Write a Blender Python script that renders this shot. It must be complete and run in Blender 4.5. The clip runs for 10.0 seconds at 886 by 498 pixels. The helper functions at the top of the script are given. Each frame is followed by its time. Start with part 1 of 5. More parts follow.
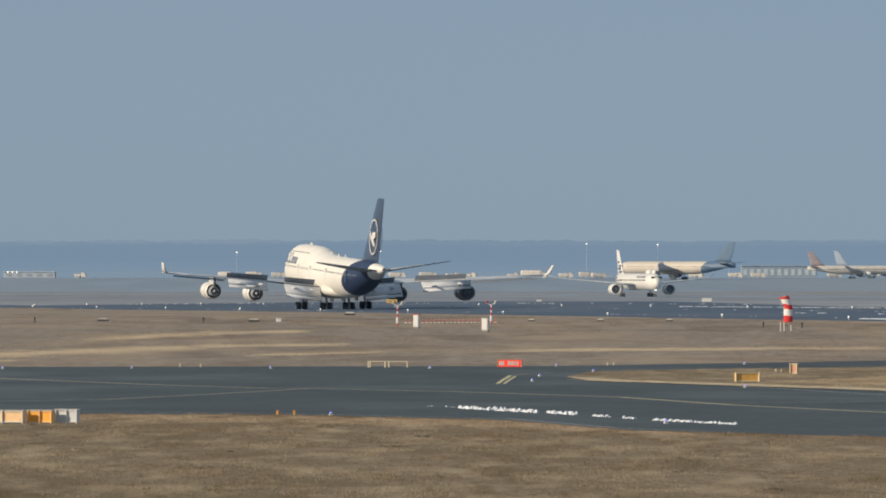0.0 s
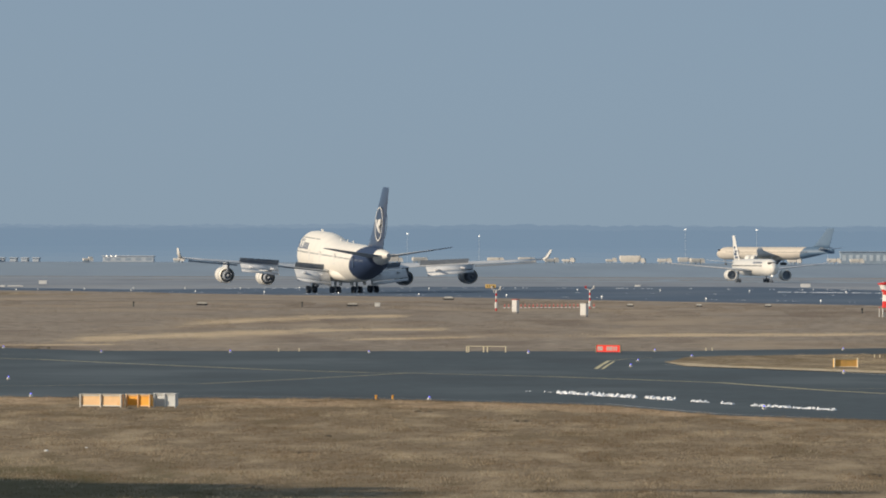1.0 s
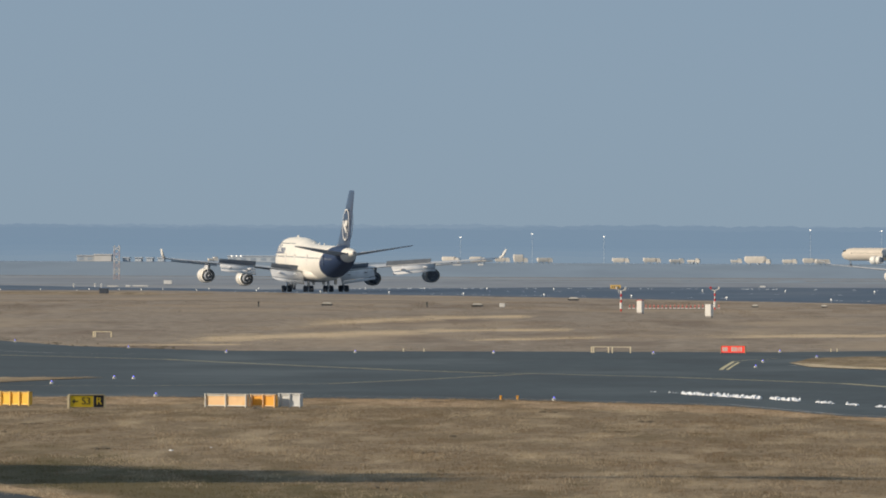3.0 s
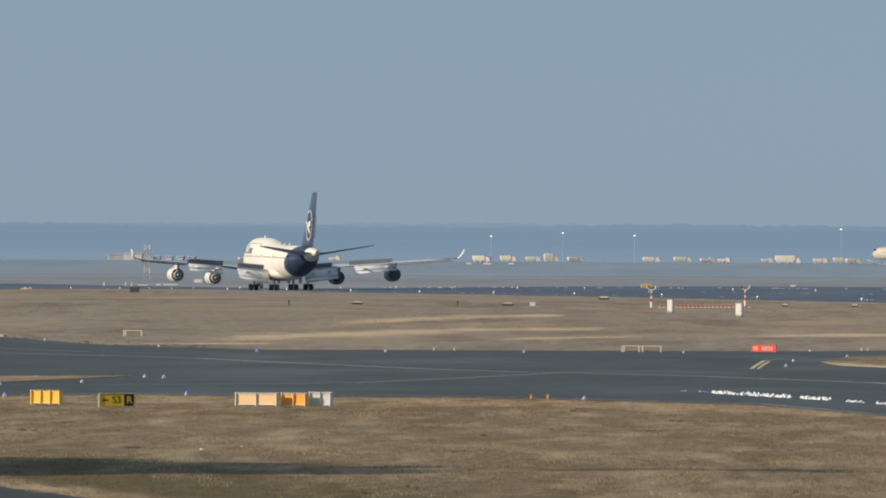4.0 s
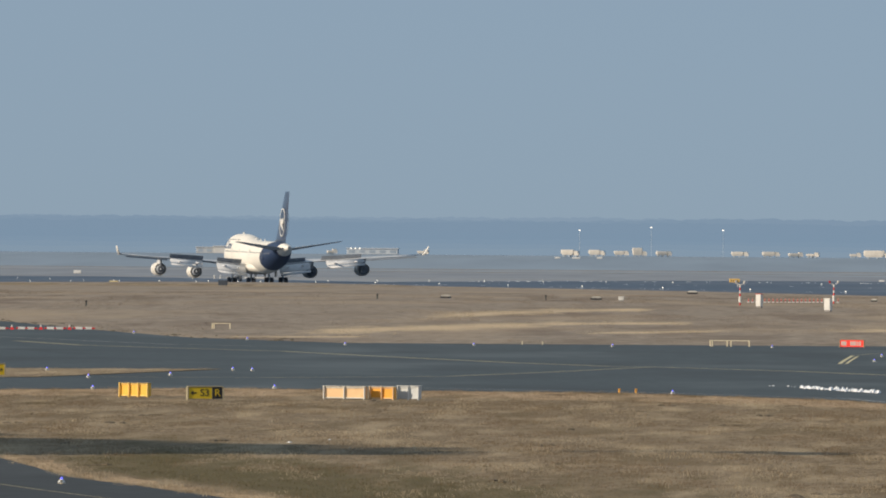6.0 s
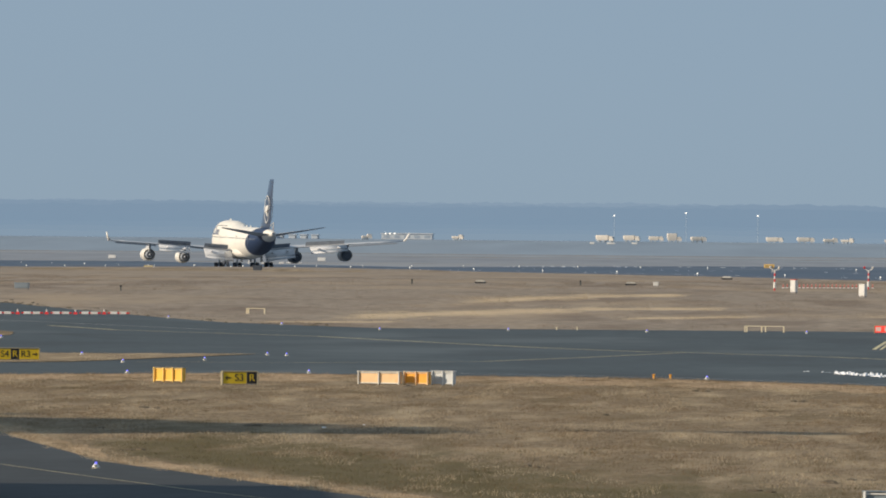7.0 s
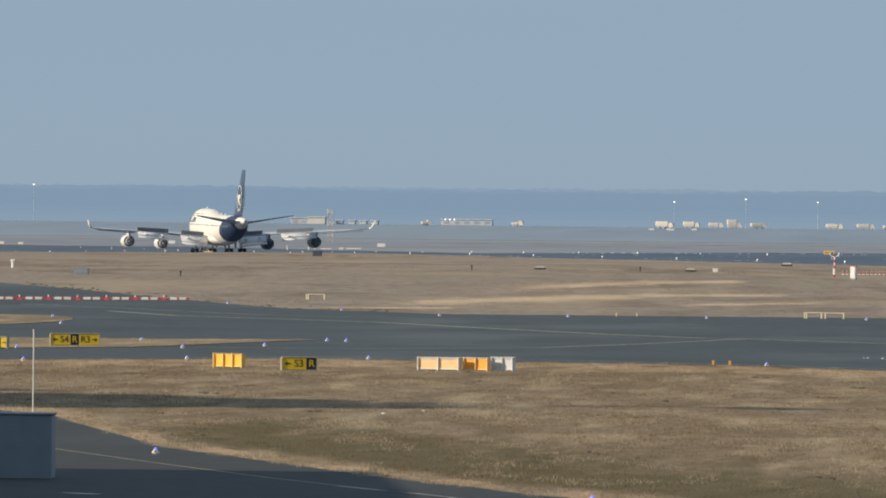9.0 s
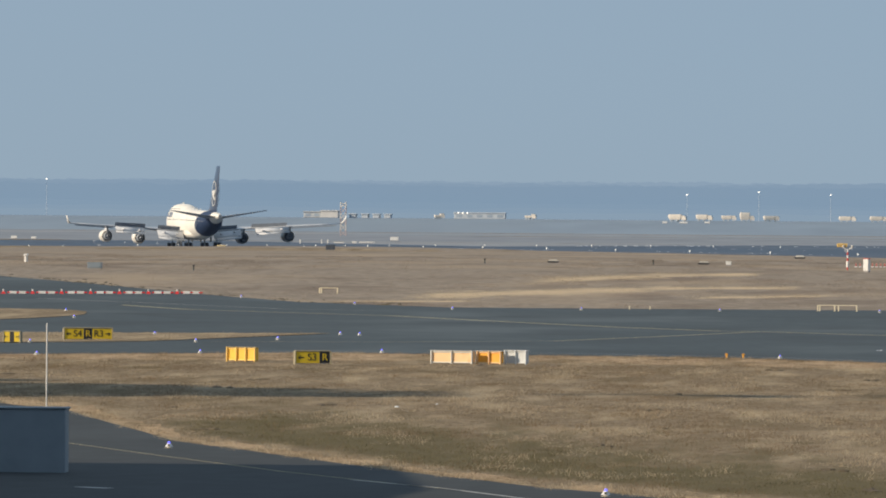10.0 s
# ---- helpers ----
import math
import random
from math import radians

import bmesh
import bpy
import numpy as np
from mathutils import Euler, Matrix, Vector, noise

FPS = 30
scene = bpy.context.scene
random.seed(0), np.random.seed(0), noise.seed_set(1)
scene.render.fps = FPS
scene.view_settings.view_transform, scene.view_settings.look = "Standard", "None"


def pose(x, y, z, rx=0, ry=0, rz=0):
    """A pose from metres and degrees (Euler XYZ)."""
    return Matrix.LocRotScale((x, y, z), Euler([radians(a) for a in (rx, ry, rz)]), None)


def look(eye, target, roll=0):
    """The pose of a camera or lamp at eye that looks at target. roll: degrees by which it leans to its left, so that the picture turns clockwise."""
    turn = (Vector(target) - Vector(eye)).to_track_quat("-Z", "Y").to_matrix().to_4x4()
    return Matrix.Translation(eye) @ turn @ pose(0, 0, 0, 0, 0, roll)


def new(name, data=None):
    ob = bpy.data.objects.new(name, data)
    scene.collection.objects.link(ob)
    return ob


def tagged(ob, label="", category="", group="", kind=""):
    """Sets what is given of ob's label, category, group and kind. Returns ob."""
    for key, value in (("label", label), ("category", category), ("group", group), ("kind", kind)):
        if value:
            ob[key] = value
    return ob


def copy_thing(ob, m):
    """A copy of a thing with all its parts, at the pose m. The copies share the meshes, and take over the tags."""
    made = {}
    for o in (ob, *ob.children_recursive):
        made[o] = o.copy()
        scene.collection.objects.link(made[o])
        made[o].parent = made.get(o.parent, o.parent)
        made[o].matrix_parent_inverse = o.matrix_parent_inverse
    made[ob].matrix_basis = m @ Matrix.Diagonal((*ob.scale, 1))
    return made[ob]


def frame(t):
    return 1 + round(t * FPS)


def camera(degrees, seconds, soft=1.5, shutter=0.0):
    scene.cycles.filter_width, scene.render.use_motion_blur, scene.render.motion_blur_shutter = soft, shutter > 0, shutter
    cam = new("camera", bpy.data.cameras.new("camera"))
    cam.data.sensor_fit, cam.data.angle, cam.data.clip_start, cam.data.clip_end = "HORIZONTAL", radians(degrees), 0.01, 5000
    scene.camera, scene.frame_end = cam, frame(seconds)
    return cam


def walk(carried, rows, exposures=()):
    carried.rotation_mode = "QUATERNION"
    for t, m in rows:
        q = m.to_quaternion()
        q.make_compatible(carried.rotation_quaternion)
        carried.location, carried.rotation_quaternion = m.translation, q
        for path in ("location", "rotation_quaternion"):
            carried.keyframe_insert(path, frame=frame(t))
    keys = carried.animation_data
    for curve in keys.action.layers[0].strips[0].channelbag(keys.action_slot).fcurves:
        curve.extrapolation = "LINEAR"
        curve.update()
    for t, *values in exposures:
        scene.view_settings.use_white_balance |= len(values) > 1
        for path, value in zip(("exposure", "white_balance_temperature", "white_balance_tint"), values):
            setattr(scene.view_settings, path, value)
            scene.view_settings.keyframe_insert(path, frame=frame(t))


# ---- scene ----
EYE = (0.0, 0.0, 8.0)
cam = camera(5.4405, 10.0, soft=1.85)
# seconds, tilt, turn, lean in degrees: the camera stands still and pans after the landing aircraft
PAN = (
    (0.0, 90.1076, -0.0000, 0.009),
    (0.5, 90.0690, 0.3345, 0.106),
    (1.0, 90.0140, 0.6067, 0.149),
    (1.5, 90.0002, 0.8189, 0.180),
    (2.0, 89.9851, 0.9796, 0.176),
    (2.5, 90.0040, 1.1614, 0.229),
    (2.7, 90.0153, 1.2692, 0.232),
    (3.8, 90.0087, 1.4994, 0.259),
    (4.0, 90.0068, 1.5620, 0.264),
    (4.5, 89.9817, 1.7381, 0.267),
    (5.0, 89.9760, 1.8506, 0.373),
    (5.5, 90.0035, 1.9679, 0.415),
    (5.7, 89.9913, 2.0373, 0.425),
    (6.8, 89.8948, 2.2432, 0.513),
    (7.0, 89.8731, 2.3181, 0.523),
    (7.5, 89.8231, 2.4846, 0.595),
    (8.0, 89.8135, 2.5842, 0.643),
    (8.5, 89.8075, 2.6463, 0.653),
    (9.0, 89.7837, 2.6844, 0.600),
    (9.5, 89.7567, 2.7215, 0.575),
    (10.0, 89.7425, 2.7641, 0.473),
)
walk(cam, [(t, Matrix.Translation(EYE) @ Euler((radians(p), 0, radians(y))).to_matrix().to_4x4() @ pose(0, 0, 0, 0, 0, r))
           for t, p, y, r in PAN],
     exposures=((0.0, 0.36), (2.5, 0.38), (4.0, 0.42), (5.5, 0.45), (7.0, 0.51), (10.0, 0.60)))

# ---- light ----
SUN_AZ, SUN_EL = 116.0, 22.0          # degrees to the left of the view, and above the horizon
sun_dir = Vector((-math.sin(radians(SUN_AZ)) * math.cos(radians(SUN_EL)),
                  math.cos(radians(SUN_AZ)) * math.cos(radians(SUN_EL)), math.sin(radians(SUN_EL))))
SKY, HAZE = 0.055, 0.8
world = bpy.data.worlds.new("sky")
scene.world = world
world.use_nodes = True
wn = world.node_tree.nodes
sky = wn.new("ShaderNodeTexSky")
sky.sky_type = "NISHITA"
sky.sun_disc = False
sky.sun_elevation = radians(SUN_EL)
sky.sun_rotation = radians(-SUN_AZ)
sky.air_density, sky.dust_density, sky.ozone_density = 0.45, 0.3, 4.0
haze = wn.new("ShaderNodeMixRGB")         # thin even morning haze over the whole sky
haze.inputs[0].default_value = HAZE
haze.inputs[2].default_value = (*[c / SKY for c in (0.205, 0.267, 0.332)], 1)
world.node_tree.links.new(sky.outputs[0], haze.inputs[1])
world.node_tree.links.new(haze.outputs[0], wn["Background"].inputs[0])
wn["Background"].inputs[1].default_value = SKY
sun = new("sun", bpy.data.lights.new("sun", "SUN"))
sun.data.energy, sun.data.angle, sun.data.color = 3.1, radians(0.6), (1.0, 0.84, 0.64)
sun.matrix_world = look(sun_dir * 100, (0, 0, 0))


# ---- materials ----
def mat(name, base, rough=0.6, var=0.15, scale=3.0, stretch=(1, 1, 1), metal=0.0, bump=0.0, second=None, second_scale=0.4, second_at=(0.5, 0.62), coat=0.0, third=None, third_scale=0.3):
    """A painted or natural surface: grain at one scale, stains or a second tone at another."""
    m = bpy.data.materials.new(name)
    m.use_nodes = True
    n, l = m.node_tree.nodes, m.node_tree.links
    b = n["Principled BSDF"]
    b.inputs["Roughness"].default_value, b.inputs["Metallic"].default_value = rough, metal
    b.inputs["Coat Weight"].default_value = coat
    tc, mp = n.new("ShaderNodeTexCoord"), n.new("ShaderNodeMapping")
    mp.inputs["Scale"].default_value = stretch
    l.new(tc.outputs["Object"], mp.inputs["Vector"])
    t1 = n.new("ShaderNodeTexNoise")
    t1.inputs["Scale"].default_value, t1.inputs["Detail"].default_value = scale, 6
    l.new(mp.outputs[0], t1.inputs["Vector"])
    r1 = n.new("ShaderNodeValToRGB")
    r1.color_ramp.elements[0].position, r1.color_ramp.elements[1].position = 0.3, 0.7
    r1.color_ramp.elements[0].color = (*[c * (1 - var) for c in base], 1)
    r1.color_ramp.elements[1].color = (*[min(1, c * (1 + var)) for c in base], 1)
    l.new(t1.outputs["Fac"], r1.inputs[0])
    out = r1.outputs[0]
    if second:
        t2 = n.new("ShaderNodeTexNoise")
        t2.inputs["Scale"].default_value, t2.inputs["Detail"].default_value = second_scale, 5
        l.new(mp.outputs[0], t2.inputs["Vector"])
        r2 = n.new("ShaderNodeValToRGB")
        r2.color_ramp.elements[0].position, r2.color_ramp.elements[1].position = second_at
        l.new(t2.outputs["Fac"], r2.inputs[0])
        mx = n.new("ShaderNodeMixRGB")
        mx.inputs[2].default_value = (*second, 1)
        l.new(r2.outputs[0], mx.inputs[0])
        l.new(out, mx.inputs[1])
        out = mx.outputs[0]
    if third:
        t3 = n.new("ShaderNodeTexNoise")
        t3.inputs["Scale"].default_value, t3.inputs["Detail"].default_value, t3.inputs["Distortion"].default_value = third_scale, 7, 0.6
        l.new(mp.outputs[0], t3.inputs["Vector"])
        r3 = n.new("ShaderNodeValToRGB")
        r3.color_ramp.elements[0].position, r3.color_ramp.elements[1].position = 0.52, 0.7
        l.new(t3.outputs["Fac"], r3.inputs[0])
        m3 = n.new("ShaderNodeMixRGB")
        m3.inputs[2].default_value = (*third, 1)
        l.new(r3.outputs[0], m3.inputs[0])
        l.new(out, m3.inputs[1])
        out = m3.outputs[0]
    l.new(out, b.inputs["Base Color"])
    if bump:
        bp = n.new("ShaderNodeBump")
        bp.inputs["Strength"].default_value, bp.inputs["Distance"].default_value = bump, 0.05
        l.new(t1.outputs["Fac"], bp.inputs["Height"])
        l.new(bp.outputs[0], b.inputs["Normal"])
    return m


def glow(name, colour, strength):
    m = bpy.data.materials.new(name)
    m.use_nodes = True
    b = m.node_tree.nodes["Principled BSDF"]
    b.inputs["Base Color"].default_value = (*colour, 1)
    b.inputs["Emission Color"].default_value, b.inputs["Emission Strength"].default_value = (*colour, 1), strength
    return m


GRASS = mat("dry_grass", (0.268, 0.206, 0.134), 0.95, 0.26, 3.0, (1, 0.16, 1), second=(0.44, 0.348, 0.229), second_scale=0.42, second_at=(0.48, 0.72), third=(0.205, 0.155, 0.092), third_scale=0.24, bump=0.3)


def leafy(m):
    """The same grass as thin blades, which let light through."""
    name = m.name + "_blade"
    if name in bpy.data.materials:
        return bpy.data.materials[name]
    m = m.copy()
    m.name = name
    n, l = m.node_tree.nodes, m.node_tree.links
    b, thin, mix = n["Principled BSDF"], n.new("ShaderNodeBsdfTranslucent"), n.new("ShaderNodeMixShader")
    mix.inputs[0].default_value = 0.5
    b.inputs["Specular IOR Level"].default_value = 0.1
    l.new(b.inputs["Base Color"].links[0].from_socket, thin.inputs[0])
    l.new(b.outputs[0], mix.inputs[1])
    l.new(thin.outputs[0], mix.inputs[2])
    l.new(mix.outputs[0], n["Material Output"].inputs[0])
    return m


GRASS_PALE = mat("pale_grass", (0.47, 0.34, 0.215), 0.95, 0.25, 2.0, (1, 0.25, 1), third=(0.3, 0.22, 0.13), third_scale=0.9, second=(0.26, 0.19, 0.11), second_scale=0.3, second_at=(0.5, 0.62), bump=0.4)
STRAW = mat("straw_grass", (0.62, 0.51, 0.36), 0.95, 0.18, 1.0, (1, 0.3, 1), second=(0.5, 0.39, 0.26), second_scale=0.2, second_at=(0.5, 0.75))
RUSSET = mat("russet_grass", (0.27, 0.19, 0.115), 0.95, 0.25, 1.4, (1, 0.4, 1), second=(0.24, 0.16, 0.095), second_scale=0.3)
OLIVE = mat("olive_grass", (0.2, 0.172, 0.095), 0.95, 0.3, 1.6, (1, 0.4, 1), second=(0.14, 0.12, 0.064), second_scale=0.4)
UMBER = mat("umber_field_grass", (0.26, 0.212, 0.165), 0.95, 0.25, 1.0, (1, 0.4, 1), second=(0.34, 0.27, 0.2), second_scale=0.1)
GRASS_GREEN = mat("greenish_grass", (0.195, 0.172, 0.092), 0.95, 0.3, 1.6, (1, 0.4, 1), second=(0.31, 0.24, 0.14), second_scale=0.3, bump=0.4)
# greyer than the near grass: thin haze mixed into the tone
FIELD = mat("field_grass", (0.315, 0.262, 0.207), 0.95, 0.24, 0.8, (1, 0.3, 1), second=(0.4, 0.318, 0.23), second_scale=0.05, second_at=(0.47, 0.68), third=(0.225, 0.178, 0.138), third_scale=0.09)
for dull in (GRASS, GRASS_PALE, GRASS_GREEN, FIELD, STRAW, RUSSET, OLIVE, UMBER):
    dull.node_tree.nodes["Principled BSDF"].inputs["Specular IOR Level"].default_value = 0.1
ROAD = mat("dark_road_asphalt", (0.034, 0.04, 0.043), 0.85, 0.2, 0.9, (1, 0.4, 1), third=(0.026, 0.029, 0.03), third_scale=0.12, second=(0.05, 0.058, 0.062), second_scale=0.06, bump=0.1)
ASPHALT = mat("asphalt", (0.053, 0.072, 0.081), 0.85, 0.18, 0.9, (1, 0.4, 1), third=(0.039, 0.052, 0.059), third_scale=0.09, second=(0.085, 0.108, 0.117), second_scale=0.05, bump=0.1)
# runway tone is lifted and blued to stand for the haze above it
RUNWAY = mat("haze_tinted_runway", (0.085, 0.115, 0.158), 0.5, 0.15, 0.3, (1, 0.3, 1), second=(0.125, 0.15, 0.185), second_scale=0.03)
RUNWAY.node_tree.nodes["Principled BSDF"].inputs["Specular IOR Level"].default_value = 0.1
CONCRETE = mat("apron_concrete", (0.3, 0.29, 0.28), 0.9, 0.1, 0.05, second=(0.24, 0.22, 0.2), second_scale=0.01)
SNOW = mat("old_snow", (0.85, 0.87, 0.9), 0.7, 0.06, 4.0, bump=0.5)
LINE_YELLOW = mat("yellow_line_paint", (0.62, 0.55, 0.33), 0.8, 0.2, 2.0, second=(0.25, 0.23, 0.17), second_scale=1.5, second_at=(0.58, 0.72))
LINE_WHITE = mat("white_line_paint", (0.62, 0.62, 0.6), 0.8, 0.2, 2.0, second=(0.3, 0.3, 0.3), second_scale=1.0, second_at=(0.55, 0.7))
WHITE = mat("white_aircraft_paint", (0.83, 0.8, 0.73), 0.35, 0.03, 0.6, second=(0.7, 0.69, 0.67), second_scale=0.25, second_at=(0.55, 0.8), coat=0.2)
# dark blue raised above its true tone: aerial haze in the paint
BLUE = mat("hazed_blue_aircraft_paint", (0.036, 0.064, 0.128), 0.3, 0.1, 0.6, coat=0.3)
GREY = mat("grey_wing_paint", (0.56, 0.58, 0.61), 0.5, 0.06, 0.8, second=(0.48, 0.5, 0.53), second_scale=0.5)
# dark parts are lightened and blued as haze at that range would
DARK = mat("hazed_composite", (0.17, 0.2, 0.24), 0.6, 0.2, 1.5)
NOZZLE = mat("grey_nozzle_metal", (0.3, 0.33, 0.375), 0.6, 0.15, 1.5)
FRAME = mat("weathered_sign_frame", (0.34, 0.3, 0.2), 0.6, 0.1, 3.0)
HOOD = mat("pale_lamp_hood", (0.66, 0.64, 0.58), 0.6, 0.08, 2.0)
UNIT = mat("dark_unit_paint", (0.035, 0.036, 0.04), 0.7, 0.1, 2.0)
METAL = mat("bare_metal", (0.5, 0.5, 0.5), 0.3, 0.1, 2.0, metal=1.0)
# tyres painted blue-grey, their black veiled by haze in the colour
RUBBER = mat("hazed_tyre_rubber", (0.115, 0.135, 0.165), 0.85, 0.2, 5.0)
YELLOW = mat("yellow_paint", (0.85, 0.5, 0.05), 0.5, 0.06, 3.0, second=(0.7, 0.4, 0.06), second_scale=1.2, second_at=(0.6, 0.8))
SIGN_YELLOW = mat("sign_yellow", (0.66, 0.47, 0.02), 0.5, 0.05, 4.0)
ORANGE = mat("orange_panel", (0.9, 0.42, 0.05), 0.5, 0.06, 3.0)
CREAM = mat("sun_bleached_orange_panel", (0.84, 0.56, 0.3), 0.6, 0.07, 2.0, second=(0.7, 0.42, 0.18), second_scale=0.8)
BLACK = mat("black_paint", (0.018, 0.018, 0.02), 0.5, 0.1, 4.0)
RED = mat("signal_red_paint", (0.62, 0.03, 0.03), 0.5, 0.08, 4.0)
OFFWHITE = mat("off_white_paint", (0.74, 0.73, 0.7), 0.55, 0.06, 3.0, second=(0.62, 0.6, 0.56), second_scale=1.0, second_at=(0.55, 0.8))
BLUEGREY = mat("blue_grey_sheet_metal", (0.23, 0.275, 0.31), 0.6, 0.06, 1.5, second=(0.2, 0.24, 0.27), second_scale=0.5)
# dark grey with the same painted haze lift
SPOILER = mat("spoiler_underside", (0.21, 0.24, 0.285), 0.6, 0.1, 1.0)
CABIN_GLASS = mat("cabin_window_glass", (0.36, 0.38, 0.4), 0.25, 0.05, 2.0)
GLASS_DARK = mat("dark_window_glass", (0.02, 0.025, 0.03), 0.1, 0.05, 2.0)
GRAPHITE = mat("dark_green_grey_paint", (0.07, 0.08, 0.08), 0.7, 0.1, 2.0)
SOCK_RED = mat("red_fabric", (0.68, 0.05, 0.05), 0.9, 0.08, 3.0)
SOCK_WHITE = mat("white_fabric", (0.82, 0.8, 0.78), 0.9, 0.05, 3.0)
LAMP_BLUE = glow("blue_lamp_glass", (0.16, 0.16, 1.0), 0.7)
LAMP_WHITE = glow("lit_lamp_glass", (1.0, 0.93, 0.8), 0.9)
SIGN_RED = glow("lit_red_sign", (0.85, 0.06, 0.04), 0.35)
PALE = mat("pale_post_paint", (0.78, 0.68, 0.48), 0.6, 0.06, 3.0)


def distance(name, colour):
    """A plain far backdrop: woods whose miles of bright haze are painted as emission."""
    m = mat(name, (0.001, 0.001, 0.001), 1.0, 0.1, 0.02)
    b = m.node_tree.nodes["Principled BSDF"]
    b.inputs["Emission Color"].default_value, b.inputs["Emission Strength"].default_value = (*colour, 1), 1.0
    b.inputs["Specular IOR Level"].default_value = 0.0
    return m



# ---- mesh helpers ----
def finish(name, bm, material, smooth=False):
    bmesh.ops.recalc_face_normals(bm, faces=bm.faces)
    me = bpy.data.meshes.new(name)
    bm.to_mesh(me)
    bm.free()
    for m in (material if isinstance(material, (list, tuple)) else [material]):
        me.materials.append(m)
    if smooth:
        me.polygons.foreach_set("use_smooth", [True] * len(me.polygons))
    return me


def part(name, bm, material, parent=None, label="", smooth=False):
    ob = new(name, finish(name, bm, material, smooth))
    ob.parent = parent
    return tagged(ob, label)


def thing(name, m, label, category, group=""):
    ob = new(name)
    ob.empty_display_size = 0.3
    ob.matrix_basis = m
    return tagged(ob, label, category, group)


def box(bm, x, y, z, sx, sy, sz, m=None, bevel=0.0):
    """A box by its centre and sizes, with softened edges."""
    g = bmesh.ops.create_cube(bm, size=1.0)
    mm = Matrix.LocRotScale((x, y, z), None, (sx, sy, sz))
    bmesh.ops.transform(bm, matrix=(m @ mm) if m else mm, verts=g["verts"])
    if bevel:
        edges = list({e for v in g["verts"] for e in v.link_edges})
        bmesh.ops.bevel(bm, geom=edges, offset=bevel, segments=1, affect="EDGES")
    return bm


def tube(bm, a, b, r0, r1=None, n=10):
    """A round bar from a to b."""
    a, b = Vector(a), Vector(b)
    r1 = r0 if r1 is None else r1
    turn = (b - a).to_track_quat("Z", "Y").to_matrix()
    rings = []
    for p, r in ((a, r0), (b, r1)):
        rings.append([bm.verts.new(p + turn @ Vector((r * math.cos(i * math.tau / n), r * math.sin(i * math.tau / n), 0))) for i in range(n)])
    for i in range(n):
        bm.faces.new((rings[0][i], rings[0][(i + 1) % n], rings[1][(i + 1) % n], rings[1][i]))
    bm.faces.new(rings[0][::-1])
    bm.faces.new(rings[1])
    return bm


def loft(bm, rings, cap=True):
    """Skin through rings of points."""
    vs = [[bm.verts.new(p) for p in ring] for ring in rings]
    n = len(vs[0])
    for a, b in zip(vs, vs[1:]):
        for i in range(n):
            bm.faces.new((a[i], a[(i + 1) % n], b[(i + 1) % n], b[i]))
    if cap:
        bm.faces.new(vs[0][::-1])
        bm.faces.new(vs[-1])
    return bm


def turned(bm, profile, centre, n=28, axis="y"):
    """A surface turned round the y axis: profile of (y, radius)."""
    cx, cy, cz = centre
    return loft(bm, [[(cx + r * math.cos(i * math.tau / n), cy + y, cz + r * math.sin(i * math.tau / n)) for i in range(n)] for y, r in profile], cap=False)


def foil(bm, stations, thick=0.11, vertical=False, n=9):
    """A wing: stations of (span, leading y, trailing y, height); the section is a thin rounded foil."""
    rings = []
    for s, le, te, h in stations:
        c = le - te
        ring = []
        for k in range(n):
            u = (1 - math.cos(math.pi * k / (n - 1))) / 2
            ring.append((u, thick * c * (1.3 * math.sqrt(u) * (1 - u) + 0.02) * 0.75))
        up = [(le - u * c, w) for u, w in ring]
        pts = up + [(y, -w * 0.7) for y, w in up[-2:0:-1]]
        rings.append([(w, y, s) if vertical else (s, y, h + w) for y, w in pts])
    return loft(bm, rings)


# ---- ground ----
HEAD = radians(13.0)                 # the runway runs away to the left of the view
PAVED = 0.14                         # the runway stands this much over the grass
RUN = Vector((-math.sin(HEAD), math.cos(HEAD)))
SIDE = Vector((RUN.y, -RUN.x))
TOUCH = Vector((-17.96, 1559.4))


def along(x, y):
    return (x - TOUCH.x) * RUN.x + (y - TOUCH.y) * RUN.y


def ground_z(x, y):
    """Level near the camera; past the taxiways it takes up the runway's slope."""
    s = along(x, y)
    w = min(1, max(0, (y - 650) / 450))
    w = w * w * (3 - 2 * w)
    if s < -200:
        z = 0.92 + 0.0012 * min(700, -s)
    elif s < 0:
        z = 0.70 - 0.0023 * s
    else:
        s = min(760, s)
        z = 0.70 - 0.0023 * s - 0.0000034 * s * s
    off = (x - TOUCH.x) * SIDE.x + (y - TOUCH.y) * SIDE.y
    rise = 0.012 * min(100, max(0, off)) * min(1, max(0, (2900 - y) / 600))
    v = min(1, max(0, (y - 3550) / 800))
    mound = 0.55 * math.exp(-((x + 96) / 27) ** 4 - ((y - 1580) / 50) ** 2)
    return (z + rise) * w + mound + 5.4 * v * v * (3 - 2 * v)


def sheet(name, xs_of, ys, lift, material, label, category, cols=24):
    """A surface that lies on the ground: for each y a left and right border."""
    bm = bmesh.new()
    rows = []
    for y in ys:
        a, b = xs_of(y)
        row = []
        for i in range(cols + 1):
            u = 2 * i / cols - 1
            x = (a + b) / 2 + (b - a) / 2 * (0.15 * u + 0.85 * u ** 3)
            row.append(bm.verts.new((x, y, ground_z(x, y) + lift)))
        rows.append(row)
    for r, q in zip(rows, rows[1:]):
        for i in range(cols):
            bm.faces.new((r[i], r[i + 1], q[i + 1], q[i]))
    ob = new(name, finish(name, bm, material))
    return tagged(ob, label, category, kind="structure")


